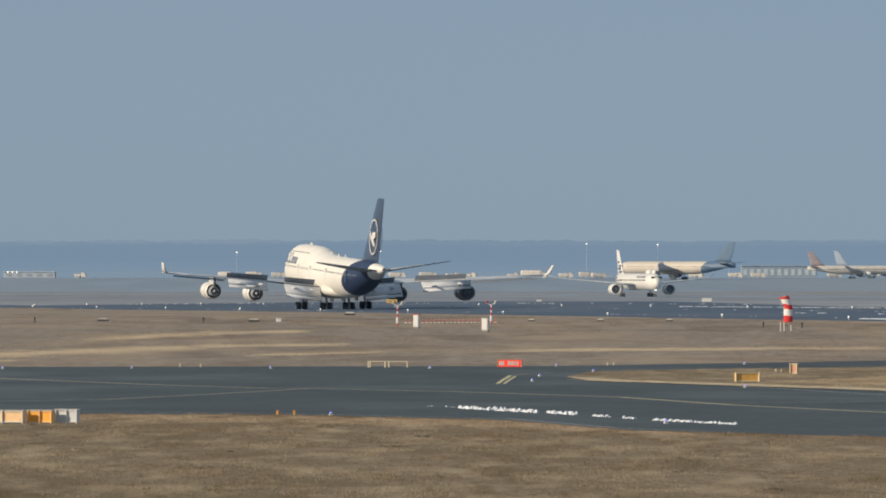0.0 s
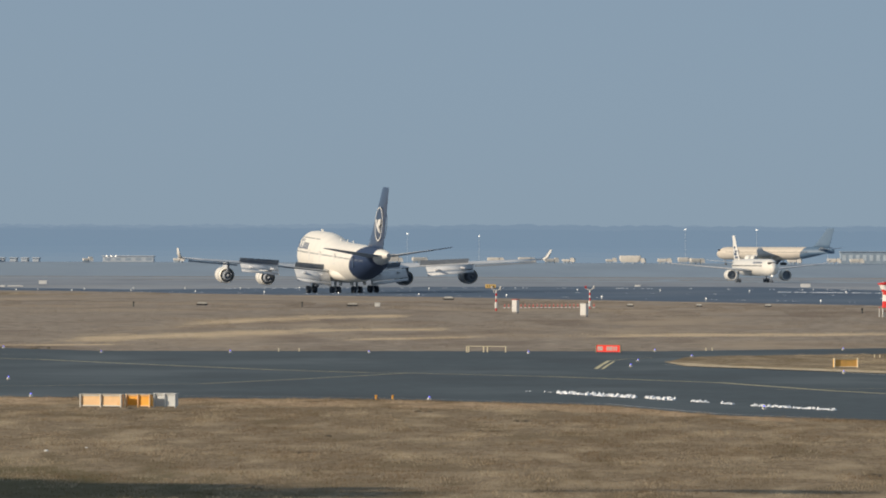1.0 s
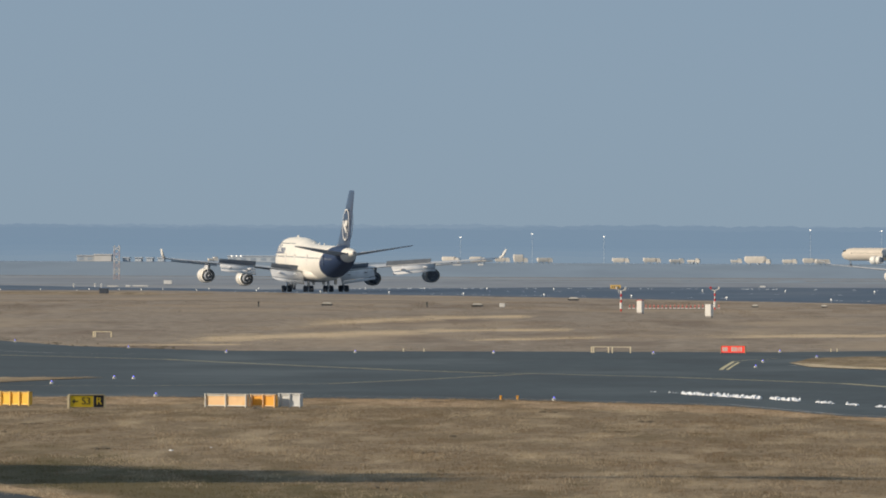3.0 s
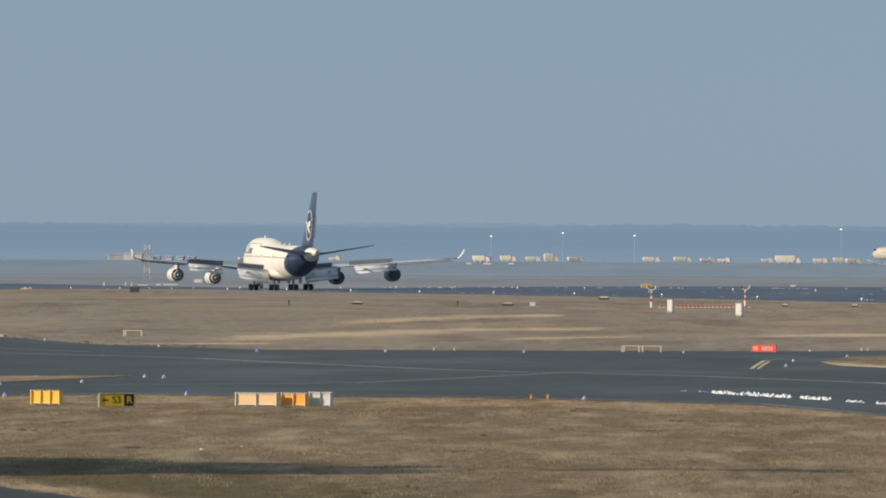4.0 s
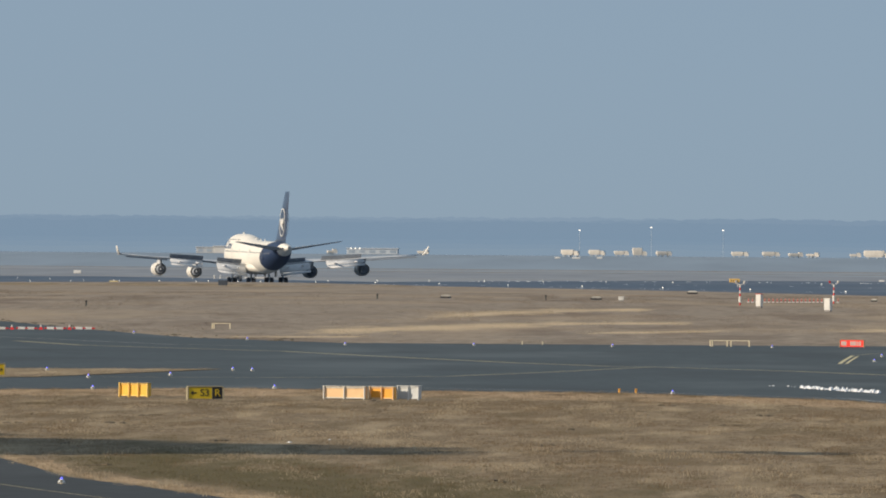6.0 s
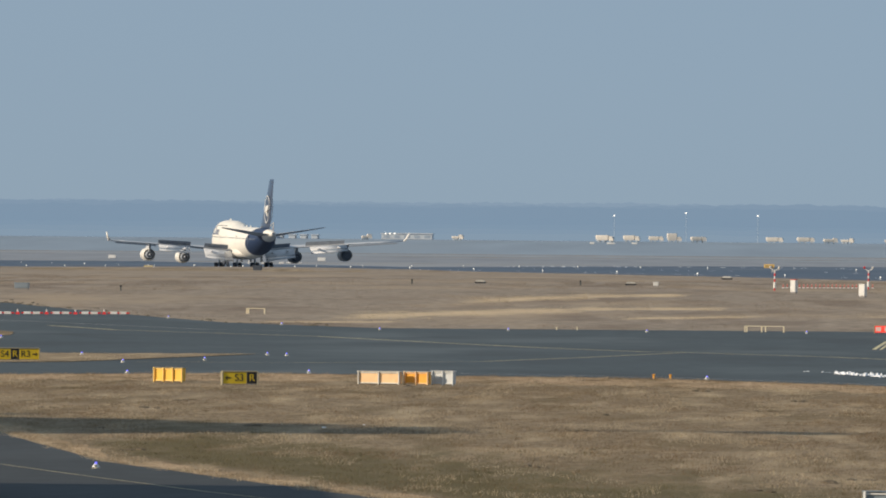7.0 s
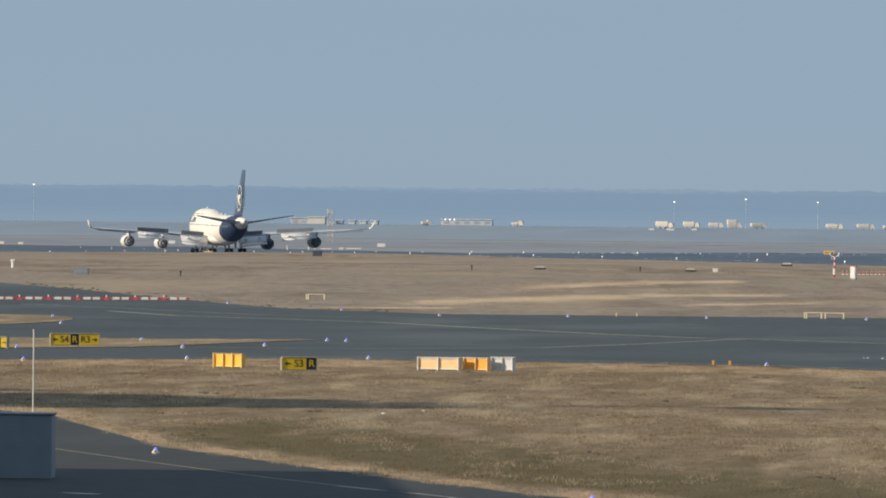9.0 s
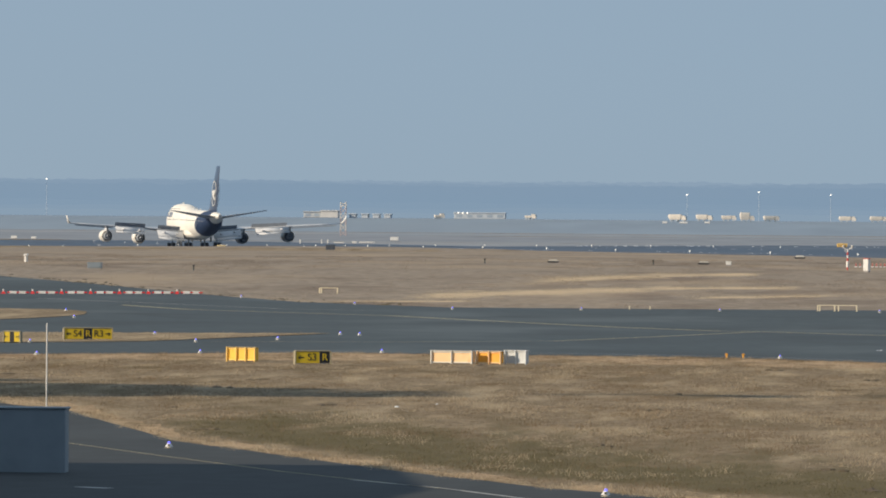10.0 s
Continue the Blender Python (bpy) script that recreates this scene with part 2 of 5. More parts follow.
def field(name, near, far, x0, x1, lift, material, label, category, cols=120, rows=10, wob=0.0):
    """A surface that lies on the ground between a near and a far border, both given as y over x."""
    bm = bmesh.new()
    grid = []
    for i in range(cols + 1):
        x = x0 + (x1 - x0) * i / cols
        a, b = near(x), far(x)
        if wob:
            a += wob * noise.noise((x * 0.9, 3.1, 0)) + wob * 0.6 * noise.noise((x * 3.7, 9.1, 0))
            b += wob * noise.noise((x * 0.8, 7.7, 0)) + wob * 0.6 * noise.noise((x * 3.3, 5.1, 0))
        b = max(b, a + 0.05)
        col = []
        for j in range(rows + 1):
            y = a + (b - a) * j / rows
            col.append(bm.verts.new((x, y, ground_z(x, y) + lift)))
        grid.append(col)
    for c, d in zip(grid, grid[1:]):
        for j in range(rows):
            bm.faces.new((c[j], d[j], d[j + 1], c[j + 1]))
    ob = new(name, finish(name, bm, material))
    return tagged(ob, label, category, kind="structure")


def curve(*pts):
    """A smooth border through a few points (x, y)."""
    def at(x):
        if x <= pts[0][0]:
            (xa, ya), (xb, yb) = pts[0], pts[1]
            return ya + (yb - ya) * (x - xa) / (xb - xa)
        for (xa, ya), (xb, yb) in zip(pts, pts[1:]):
            if x <= xb:
                break
        u = (x - xa) / (xb - xa)
        return ya + (yb - ya) * u
    return at


STREAKS = ((-42, 762, -20, 828, 48), (-24, 836, -8, 850, 24), (-35, 868, -21, 925, 58), (-26, 925, -13, 950, 34), (-18, 787, -4, 806, 16), (-46, 752, -34, 760, 10), (2, 810, 45, 832, 22))


def bleached(x, y):
    """How far the field grass is bleached to straw at a spot, 0 to 1."""
    most = np.zeros(len(x))
    for xa, ya, xb, yb, deep in STREAKS:
        u = (x - xa) / (xb - xa)
        v = (y - ya - (yb - ya) * u) / deep
        rim = np.minimum(np.minimum(u + 0.08, 1.08 - u) * 3.5, np.minimum(v + 0.35, 1.35 - v) * 1.2)
        most = np.maximum(most, np.clip(rim, 0, 1))
    return most


def streaked(m, attribute, colour, spread, weight, at):
    """Grass that turns to another tone, in broken patches, where the ground's own attribute says so."""
    n, l = m.node_tree.nodes, m.node_tree.links
    b = n["Principled BSDF"]
    under = b.inputs["Base Color"].links[0].from_socket
    own = n.new("ShaderNodeAttribute")
    own.attribute_name = attribute
    tc, mp, tx = n.new("ShaderNodeTexCoord"), n.new("ShaderNodeMapping"), n.new("ShaderNodeTexNoise")
    mp.inputs["Scale"].default_value = (*spread, 1)
    tx.inputs["Scale"].default_value, tx.inputs["Detail"].default_value, tx.inputs["Roughness"].default_value = 1.0, 7, 0.62
    l.new(tc.outputs["Object"], mp.inputs[0])
    l.new(mp.outputs[0], tx.inputs["Vector"])
    add, mul, ramp, mx = n.new("ShaderNodeMath"), n.new("ShaderNodeMath"), n.new("ShaderNodeValToRGB"), n.new("ShaderNodeMixRGB")
    mul.operation = "MULTIPLY"
    mul.inputs[1].default_value = weight
    l.new(own.outputs["Fac"], mul.inputs[0])
    l.new(mul.outputs[0], add.inputs[0])
    l.new(tx.outputs["Fac"], add.inputs[1])
    ramp.color_ramp.elements[0].position, ramp.color_ramp.elements[1].position = at
    l.new(add.outputs[0], ramp.inputs[0])
    l.new(ramp.outputs[0], mx.inputs[0])
    l.new(under, mx.inputs[1])
    mx.inputs[2].default_value = (*colour, 1)
    l.new(mx.outputs[0], b.inputs["Base Color"])
    return m


def give(ob, attribute, rule):
    """Store a value from 0 to 1 at each point of a ground mesh."""
    co = np.zeros(len(ob.data.vertices) * 3)
    ob.data.vertices.foreach_get("co", co)
    ob.data.attributes.new(attribute, "FLOAT", "POINT").data.foreach_set("value", rule(co[0::3], co[1::3]))


ROAD_X, ROAD_Y = (-80, -44, -31.6, -24.5, -15, -9.9, -3, 8, 40), (420, 400, 358, 316, 281.5, 266, 250, 215, 130)


def mossy(x, y):
    """How far the near grass is short and olive: a broad band beside the front road."""
    d = y - np.interp(x, ROAD_X, ROAD_Y)
    return np.clip((d - 5) / 7, 0, 1) * np.clip((75 - 0.3 * np.maximum(0, x + 12) - d) / 50, 0, 1) * np.clip((x + 29) / 6, 0, 1)


def build_ground():
    ys = [-400, -100, 0, 60, 120]
    while ys[-1] < 4985:
        ys.append(ys[-1] + max(8, ys[-1] * 0.022))
    ys[-1] = 4990
    sheet("ground", lambda y: (-260 - 0.75 * max(0, y), 260 + 0.75 * max(0, y)), ys, 0.0, GRASS,
          "dry brown winter grass of the airfield", "ground", cols=100)
    # taxiway junction in the near field
    near = curve((-120, 560), (-60, 500), (-47, 493), (-31, 507), (-8.6, 502), (3.4, 484), (8.7, 455), (20.7, 436), (60, 400))
    far = curve((-150, 1130), (-110, 985), (-86, 898), (-74, 854), (-60, 796), (-48, 752), (-34.4, 728), (8.7, 734), (36.4, 764), (80, 812))
    field("taxiway", near, far, -120, 70, 0.02, ASPHALT, "dark grey asphalt taxiway junction with faint yellow lines", "taxiway", cols=200, rows=16, wob=0.6)
    field("grass_island", curve((8.9, 672), (10, 650), (14.1, 638), (28.4, 597), (50, 540)), curve((8.9, 673), (11, 700), (13.5, 707), (34.6, 728), (60, 752)),
          8.9, 55, 0.05, GRASS, "brown dry grass island with pale straw edges", "grass", wob=2.0)
    field("grass_island", curve((-90, 445), (-51, 533), (-43.6, 542), (-35.3, 581)), curve((-90, 560), (-55, 575), (-35.3, 582)), -90, -35.3, 0.05, GRASS,
          "narrow tongue of pale dry grass between taxiways", "grass", wob=1.5)
    field("grass_island", curve((-100, 560), (-66, 620), (-61, 640), (-59, 655), (-58.3, 670)), curve((-100, 690), (-67, 700), (-62, 697), (-59.4, 686), (-58.3, 671)), -100, -58.3, 0.05, GRASS,
          "rounded end of a pale dry grass island", "grass", wob=1.5)
    grassland = field("field_grass", lambda x: far(x) - 1.5, lambda x: TOUCH.y + (-41 - (x - TOUCH.x) * SIDE.x) / SIDE.y, -150, 80, 0.006, streaked(FIELD.copy(), "bleached", (0.62, 0.485, 0.325), (0.2, 0.045), 0.55, (0.74, 1.0)), "dull brown grass with straw streaks between taxiway and runway", "grass", cols=230, rows=200)
    give(grassland, "bleached", bleached)
    turf = field("near_grass", lambda x: np.interp(x, ROAD_X, ROAD_Y) - 0.5, lambda x: near(x) + 0.5, -60, 30, 0.008,
                 streaked(GRASS.copy(), "mossy", (0.15, 0.123, 0.066), (0.55, 0.08), 0.42, (0.58, 0.9)), "dry brown grass turning olive beside the road", "grass", cols=180, rows=120)
    give(turf, "mossy", mossy)
    # service road in front
    field("front_road", curve((-80, 150), (10, 150)), curve((-80, 420), (-44, 400), (-31.6, 358), (-24.5, 316), (-15, 281.5), (-9.9, 266), (-3, 250), (8, 215)),
          -80, 8, 0.02, ROAD, "dark asphalt road curving past the grass", "road", cols=120, wob=0.8)
    # runway
    bm = bmesh.new()
    rows = []
    s = -900
    while s < 1250:
        row = []
        for k in range(9):
            o = -40 + k * (90 + 45 * min(1, max(0, (s + 150) / 300))) / 8
            p = TOUCH + RUN * s + SIDE * o
            row.append(bm.verts.new((p.x, p.y, ground_z(p.x, p.y) + PAVED)))
        rows.append(row)
        s += 20
    for a, b in zip(rows, rows[1:]):
        for i in range(8):
            bm.faces.new((a[i], a[i + 1], b[i + 1], b[i]))
    # sloping shoulders from the pavement down into the grass
    slope = bmesh.new()
    for k, out in ((0, -5.0), (8, 9.0)):
        line = [(slope.verts.new(r[k].co - Vector((0, 0, 0.004))), slope.verts.new(r[k].co + SIDE.to_3d() * out - Vector((0, 0, PAVED + 0.12)))) for r in rows]
        for a, b in zip(line, line[1:]):
            slope.faces.new((a[0], a[1], b[1], b[0]))
    tagged(new("runway_shoulder", finish("runway_shoulder", slope, FIELD)), "dull grass shoulder sloping off the runway edge", "grass", kind="structure")
    tagged(new("runway", finish("runway", bm, RUNWAY)), "dark asphalt runway with shoulders, tinted blue by painted haze", "runway", kind="structure")


build_ground()


def build_woods(name, dist, tall, material, label, seed):
    """A far wooded ridge: rounded crowns of uneven size that close into one uneven outline."""
    bm = bmesh.new()
    rnd = random.Random(seed)
    x = -760.0
    while x < 560:
        w = rnd.uniform(3.5, 8.5)
        h = tall * (0.95 + 0.05 * rnd.random()) + 1.1 * noise.noise((x * 0.011, seed * 7.3, 0)) + 0.7 * noise.noise((x * 0.045, seed, 5))
        y, z0 = dist + rnd.uniform(-20, 20), 2.4
        rings = []
        for u, r in ((0, 1.15), (0.7, 1.15), (0.88, 1.0), (0.95, 0.75), (0.985, 0.45), (1.0, 0.15)):
            rings.append([(x + w * r * rnd.uniform(0.85, 1.15) * math.cos(a * math.tau / 8), y + w * r * math.sin(a * math.tau / 8), z0 + h * u + rnd.uniform(-0.12, 0.12))
                          for a in range(8)])
        loft(bm, rings)
        x += w * rnd.uniform(0.35, 0.8)
    tagged(new(name, finish(name, bm, material, True)), label, "woods", kind="stuff")


# paler tones at rim and foot paint the haze into the layers
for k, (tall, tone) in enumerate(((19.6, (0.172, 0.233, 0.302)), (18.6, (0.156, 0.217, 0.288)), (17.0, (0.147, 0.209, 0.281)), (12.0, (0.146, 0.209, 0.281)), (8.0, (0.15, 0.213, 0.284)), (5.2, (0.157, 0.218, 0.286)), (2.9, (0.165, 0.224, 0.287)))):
    build_woods("far_woods", 4830 - 40 * k, tall, distance("haze_glow_woods", tone),
                "distant woods on the horizon, blue-grey with painted haze" if k < 4 else "foot of the distant woods, paled by painted haze", 4 + k)


# ---- aircraft ----
def fuselage(bm, sections, n=32):
    """Rings over (y, half width, bottom, top, height of the widest point)."""
    rings = []
    for y, hw, zb, zt, zc in sections:
        ring = []
        for i in range(n):
            a = i * math.tau / n
            c, s = math.cos(a), math.sin(a)
            ring.append((hw * c, y, zc + (zt - zc if s > 0 else zc - zb) * s))
        rings.append(ring)
    return loft(bm, rings)


def livery(name, aft, forward, y_edge, lean, mid, tail_end):
    """Two-tone paint: a dark tail whose edge sweeps across the hull, and a light tail cone."""
    m = mat(name, forward, 0.5, 0.03, 0.5, second=[c * 0.9 for c in forward], second_scale=0.3, second_at=(0.55, 0.85))
    n, l = m.node_tree.nodes, m.node_tree.links
    b = n["Principled BSDF"]
    under = b.inputs["Base Color"].links[0].from_socket
    tc, sep = n.new("ShaderNodeTexCoord"), n.new("ShaderNodeSeparateXYZ")
    l.new(tc.outputs["Object"], sep.inputs[0])

    def maths(op, a, c):
        k = n.new("ShaderNodeMath")
        k.operation = op
        for i, v in enumerate((a, c)):
            if isinstance(v, (int, float)):
                k.inputs[i].default_value = v
            else:
                l.new(v, k.inputs[i])
        return k.outputs[0]
    dz = maths("SUBTRACT", sep.outputs[2], mid)
    edge = maths("ADD", maths("MULTIPLY", maths("MULTIPLY", dz, dz), -lean), maths("ADD", maths("MULTIPLY", dz, -0.55), y_edge))
    dark = maths("MULTIPLY", maths("LESS_THAN", sep.outputs[1], edge), maths("GREATER_THAN", sep.outputs[1], tail_end))
    mx = n.new("ShaderNodeMixRGB")
    mx.inputs[2].default_value = (*aft, 1)
    l.new(dark, mx.inputs[0])
    l.new(under, mx.inputs[1])
    l.new(mx.outputs[0], b.inputs["Base Color"])
    return m


def wheel_truck(parent, x, y, wheels_y, half=0.55, r=0.62, w=0.48, leg_top=4.2, lean=0.0, name="main_gear"):
    bm = bmesh.new()
    tube(bm, (x, y, r), (x + lean, y, leg_top), 0.2, 0.24)
    tube(bm, (x, y + 0.1, r + 0.6), (x + lean * 0.6, y + 1.6, leg_top - 0.3), 0.1)
    box(bm, x, y, r, 0.22, max(wheels_y) - min(wheels_y) + 0.3, 0.24)
    gear = part(name, bm, METAL, parent, "grey metal landing gear leg")
    for wy in wheels_y:
        for sx in (-1, 1):
            bm = bmesh.new()
            c = Vector((x + sx * half, y + wy, r))
            loft(bm, [[c + Vector((dx, rr * math.cos(a * math.tau / 20), rr * math.sin(a * math.tau / 20))) for a in range(20)]
                      for dx, rr in ((-w / 2, r * 0.55), (-w / 2, r * 0.9), (-w / 4, r), (w / 4, r), (w / 2, r * 0.9), (w / 2, r * 0.55))])
            part("wheel", bm, RUBBER, gear, "rubber aircraft tyre, lightened for haze")
    return gear


def engine(parent, x, y, z, r=1.42, length=5.4, paint=None, pylon_top=5.4, pylon_y=(3.2, -2.5)):
    """A turbofan with its exhaust to the rear: cowl, opened reverser sleeve, core nozzle, pylon."""
    k = r / 1.42
    bm = bmesh.new()
    turned(bm, [(length * 0.52, r * 0.8), (length * 0.55, r * 0.88), (length * 0.5, r * 0.95), (length * 0.3, r), (length * 0.02, r), (length * 0.02, r * 0.86), (length * 0.4, r * 0.8), (length * 0.52, r * 0.8)], (x, y, z))
    nac = part("engine", bm, paint or WHITE, parent, "white turbofan engine cowl", True)
    bm = bmesh.new()
    turned(bm, [(-length * 0.02, r * 0.84), (-length * 0.02, r * 0.99), (-length * 0.2, r * 0.97), (-length * 0.36, r * 0.88), (-length * 0.36, r * 0.84), (-length * 0.02, r * 0.84)], (x, y, z))
    part("reverser_sleeve", bm, paint or WHITE, nac, "white thrust reverser sleeve slid open", True)
    bm = bmesh.new()
    turned(bm, [(length * 0.08, r * 0.87), (-length * 0.1, r * 0.85)], (x, y, z))
    part("reverser_cascade", bm, DARK, nac, "dark cascade vanes", True)
    bm = bmesh.new()
    turned(bm, [(-length * 0.18, r * 0.84), (-length * 0.2, r * 0.66), (-length * 0.36, r * 0.62), (-length * 0.52, r * 0.46), (-length * 0.5, r * 0.4), (-length * 0.4, r * 0.36), (-length * 0.62, r * 0.05)], (x, y, z))
    part("exhaust_nozzle", bm, NOZZLE, nac, "grey metal exhaust nozzle", True)
    bm = bmesh.new()
    turned(bm, [(length * 0.36, r * 0.8), (length * 0.34, r * 0.3), (length * 0.44, 0.02)], (x, y, z))
    part("fan", bm, DARK, nac, "dark fan disc", True)
    bm = bmesh.new()
    y0, y1 = pylon_y
    loft(bm, [[(x + dx, yy, zz) for yy, zz in ((y + y0 * 0.55 * k, z + r * 0.95), (y + y0 * 0.1, pylon_top), (y + y1 * 1.3, pylon_top), (y + y1 * 0.9, z + r * 0.5))] for dx in (-0.2 * k, 0.2 * k)])
    part("pylon", bm, GREY, nac)
    return nac


def slab(bm, p, q, chord, drop, thick=0.12, taper=1.0):
    """A control surface hung behind the line p to q: its chord runs aft and down (drop in degrees; up if negative)."""
    rings = []
    for pt, c in ((Vector(p), chord), (Vector(q), chord * taper)):
        d = Vector((0, -math.cos(radians(drop)), -math.sin(radians(drop))))
        nrm = Vector((0, -d.z, d.y))
        pts = []
        for u, w in ((0, 0.4), (0.15, 1.0), (0.5, 0.8), (1.0, 0.12)):
            pts.append(pt + d * c * u + nrm * thick * w * -0.5)
        for u, w in ((1.0, 0.12), (0.5, 0.8), (0.15, 1.0), (0, 0.4)):
            pts.append(pt + d * c * u + nrm * thick * w * 0.5)
        rings.append(pts)
    return loft(bm, rings)


WINGS = []


def jumbo():
    """The four-engined wide-body with an upper deck; its origin lies on the runway under the main gear, nose to +y."""
    plane = thing("jumbo_jet", pose(0, 0, 0), "white four-engined jumbo jet with dark blue tail and raised spoilers", "aircraft")
    hull_paint = livery("jumbo_livery", (0.024, 0.044, 0.1), (0.83, 0.8, 0.73), -18.3, 0.16, 5.4, -31.2)
    Y = lambda s: 33.4 - s
    HULL = (
        (0, 0.08, 5.3, 5.5, 5.4), (0.5, 0.75, 4.7, 6.3, 5.4), (1.5, 1.35, 4.0, 7.3, 5.4), (3, 2.05, 3.3, 8.55, 5.5), (5, 2.65, 2.8, 9.6, 5.6), (7.5, 3.05, 2.45, 10.05, 5.7),
        (11, 3.23, 2.25, 10.2, 5.7), (16, 3.25, 2.2, 10.22, 5.7), (21, 3.25, 2.2, 10.2, 5.7), (25, 3.25, 2.2, 9.95, 5.7), (28, 3.25, 2.2, 9.5, 5.7), (31, 3.25, 2.2, 9.1, 5.7),
        (36, 3.25, 2.2, 8.95, 5.7), (45, 3.25, 2.3, 8.95, 5.7), (50, 3.2, 2.7, 8.95, 5.8), (55, 2.92, 3.55, 8.95, 6.2), (60, 2.3, 4.8, 8.9, 6.8), (64, 1.65, 5.85, 8.75, 7.2), (67.5, 1.05, 6.75, 8.55, 7.6),
        (69.6, 0.7, 7.2, 8.3, 7.75), (70.6, 0.36, 7.5, 8.1, 7.8))

    def side(st, z):
        """Half width of the hull at a station and height."""
        for p, q in zip(HULL, HULL[1:]):
            if st <= q[0]:
                break
        u = (st - p[0]) / (q[0] - p[0])
        hw, zb, zt, zc = [p[i] + (q[i] - p[i]) * u for i in range(1, 5)]
        v = (z - zc) / (zt - zc) if z > zc else (zc - z) / (zc - zb)
        return hw * math.sqrt(max(0.02, 1 - v * v))

    bm = bmesh.new()
    fuselage(bm, [(Y(s), hw, zb, zt, zc) for s, hw, zb, zt, zc in HULL])
    body = part("fuselage", bm, hull_paint, plane, "white hull with a dark blue rear end", True)
    bm = bmesh.new()
    tube(bm, (0, Y(70.2), 7.8), (0, Y(70.95), 7.8), 0.37, 0.33, 14)
    part("tail_exhaust", bm, DARK, body, "dark exhaust opening of the tail cone")
    # wing-to-body fairing
    bm = bmesh.new()
    fuselage(bm, [(Y(s), hw, zb, 4.6, 3.4) for s, hw, zb in ((18, 1.5, 2.3), (22, 3.3, 1.95), (28, 3.6, 1.8), (36, 3.6, 1.85), (41, 3.1, 2.1), (45, 1.5, 2.5))], 20)
    part("belly_fairing", bm, WHITE, body, "white belly fairing", True)
    # cabin windows, doors, title bars on both sides
    for sx in (-1, 1):
        bm = bmesh.new()
        for z, s0, s1 in ((6.55, 6, 60), (9.0, 7, 23)):
            s = s0
            while s < s1:
                if int(s * 2) % 19:
                    box(bm, sx * (side(s, z) - 0.02), Y(s), z, 0.08, 0.22, 0.3)
                s += 0.52
        w = part("cabin_windows", bm, CABIN_GLASS, body, "rows of small dark cabin windows")
        tagged(w, kind="stuff")
        for s in (9.5, 18.5, 27.5, 40.0, 54.5):
            bm = bmesh.new()
            box(bm, sx * (side(s, 6.2) - 0.03), Y(s), 6.2, 0.1, 1.05, 1.9)
            part("cabin_door", bm, OFFWHITE if s < 50 else BLUE, body)
        for k, (s, wd, h) in enumerate(((6.4, 0.5, 1.75), (7.6, 0.75, 1.15), (8.8, 0.7, 1.7), (9.9, 0.6, 1.35), (11.0, 0.75, 1.7), (12.2, 0.75, 1.15), (13.4, 0.75, 1.1), (14.6, 0.75, 1.1), (15.8, 0.75, 1.1))):
            bm = bmesh.new()
            loft(bm, [[(sx * (side(s, z) + d), y, z) for y, z in ((Y(s) + wd / 2, 7.1), (Y(s) - wd / 2, 7.1), (Y(s) - wd / 2, 7.1 + h), (Y(s) + wd / 2, 7.1 + h))] for d in (-0.1, 0.05)])
            part("title_bar", bm, BLUE, body, "dark blue bar in place of lettering")
    bm = bmesh.new()
    box(bm, 0, Y(3.3), 8.3, 2.3, 0.9, 0.5, bevel=0.1)
    part("cockpit_windows", bm, GLASS_DARK, body)
    for s, h in ((14, 0.45), (15, 0.45), (30.5, 0.4), (36, 0.5), (41, 0.45)):
        bm = bmesh.new()
        zt = 10.15 if s < 24 else (9.1 if s < 34 else 8.9)
        loft(bm, [[(dx, Y(s) + a, zt + b) for a, b in ((0.35, 0), (0.05, h), (-0.25, h), (-0.35, 0))] for dx in (-0.06, 0.06)])
        part("antenna", bm, OFFWHITE, body)
    # wings
    for sx in (-1, 1):
        bm = bmesh.new()
        foil(bm, [(sx * x, Y(le), Y(te), z) for x, le, te, z in (
            (2.4, 20.5, 36.4, 3.75), (6, 23.5, 37.2, 4.15), (11.8, 28.6, 38.6, 4.75), (16, 32.2, 41.0, 5.05), (21.3, 36.8, 44.0, 5.45), (27, 41.7, 47.3, 5.9), (32.2, 46.1, 50.2, 6.35))], 0.095)
        wing = part("wing", bm, GREY, plane, "light grey swept wing", True)
        WINGS.append((sx, wing))
        bm = bmesh.new()
        rings = []
        for x, y0, y1, z, t in ((32.1, 47.0, 50.2, 6.3, 0.16), (32.6, 48.2, 50.9, 6.9, 0.12), (33.05, 49.9, 51.5, 8.15, 0.05)):
            rings.append([(sx * (x - t), Y(y1), z), (sx * (x - t), Y((y0 + y1) / 2), z), (sx * x, Y(y0), z), (sx * (x + t), Y((y0 + y1) / 2), z), (sx * (x + t), Y(y1), z)])
        loft(bm, rings)
        part("winglet", bm, OFFWHITE, wing, "white winglet canted outwards", True)
        for a, b, ch, dr in (((3.6, Y(37.0), 3.75), (9.9, Y(38.3), 4.35), 2.9, 33), ((13.2, Y(39.6), 4.75), (20.6, Y(43.6), 5.3), 1.7, 28)):
            bm = bmesh.new()
            slab(bm, (sx * a[0], a[1], a[2]), (sx * b[0], b[1], b[2]), ch, dr, 0.3, 0.85)
            slab(bm, (sx * a[0], a[1] - ch * 0.86, a[2] - ch * 0.6), (sx * b[0], b[1] - ch * 0.74, b[2] - ch * 0.51), 0.7, dr + 16, 0.12, 0.85)
            part("flap", bm, GREY, wing, "light grey flap lowered behind the wing", True)
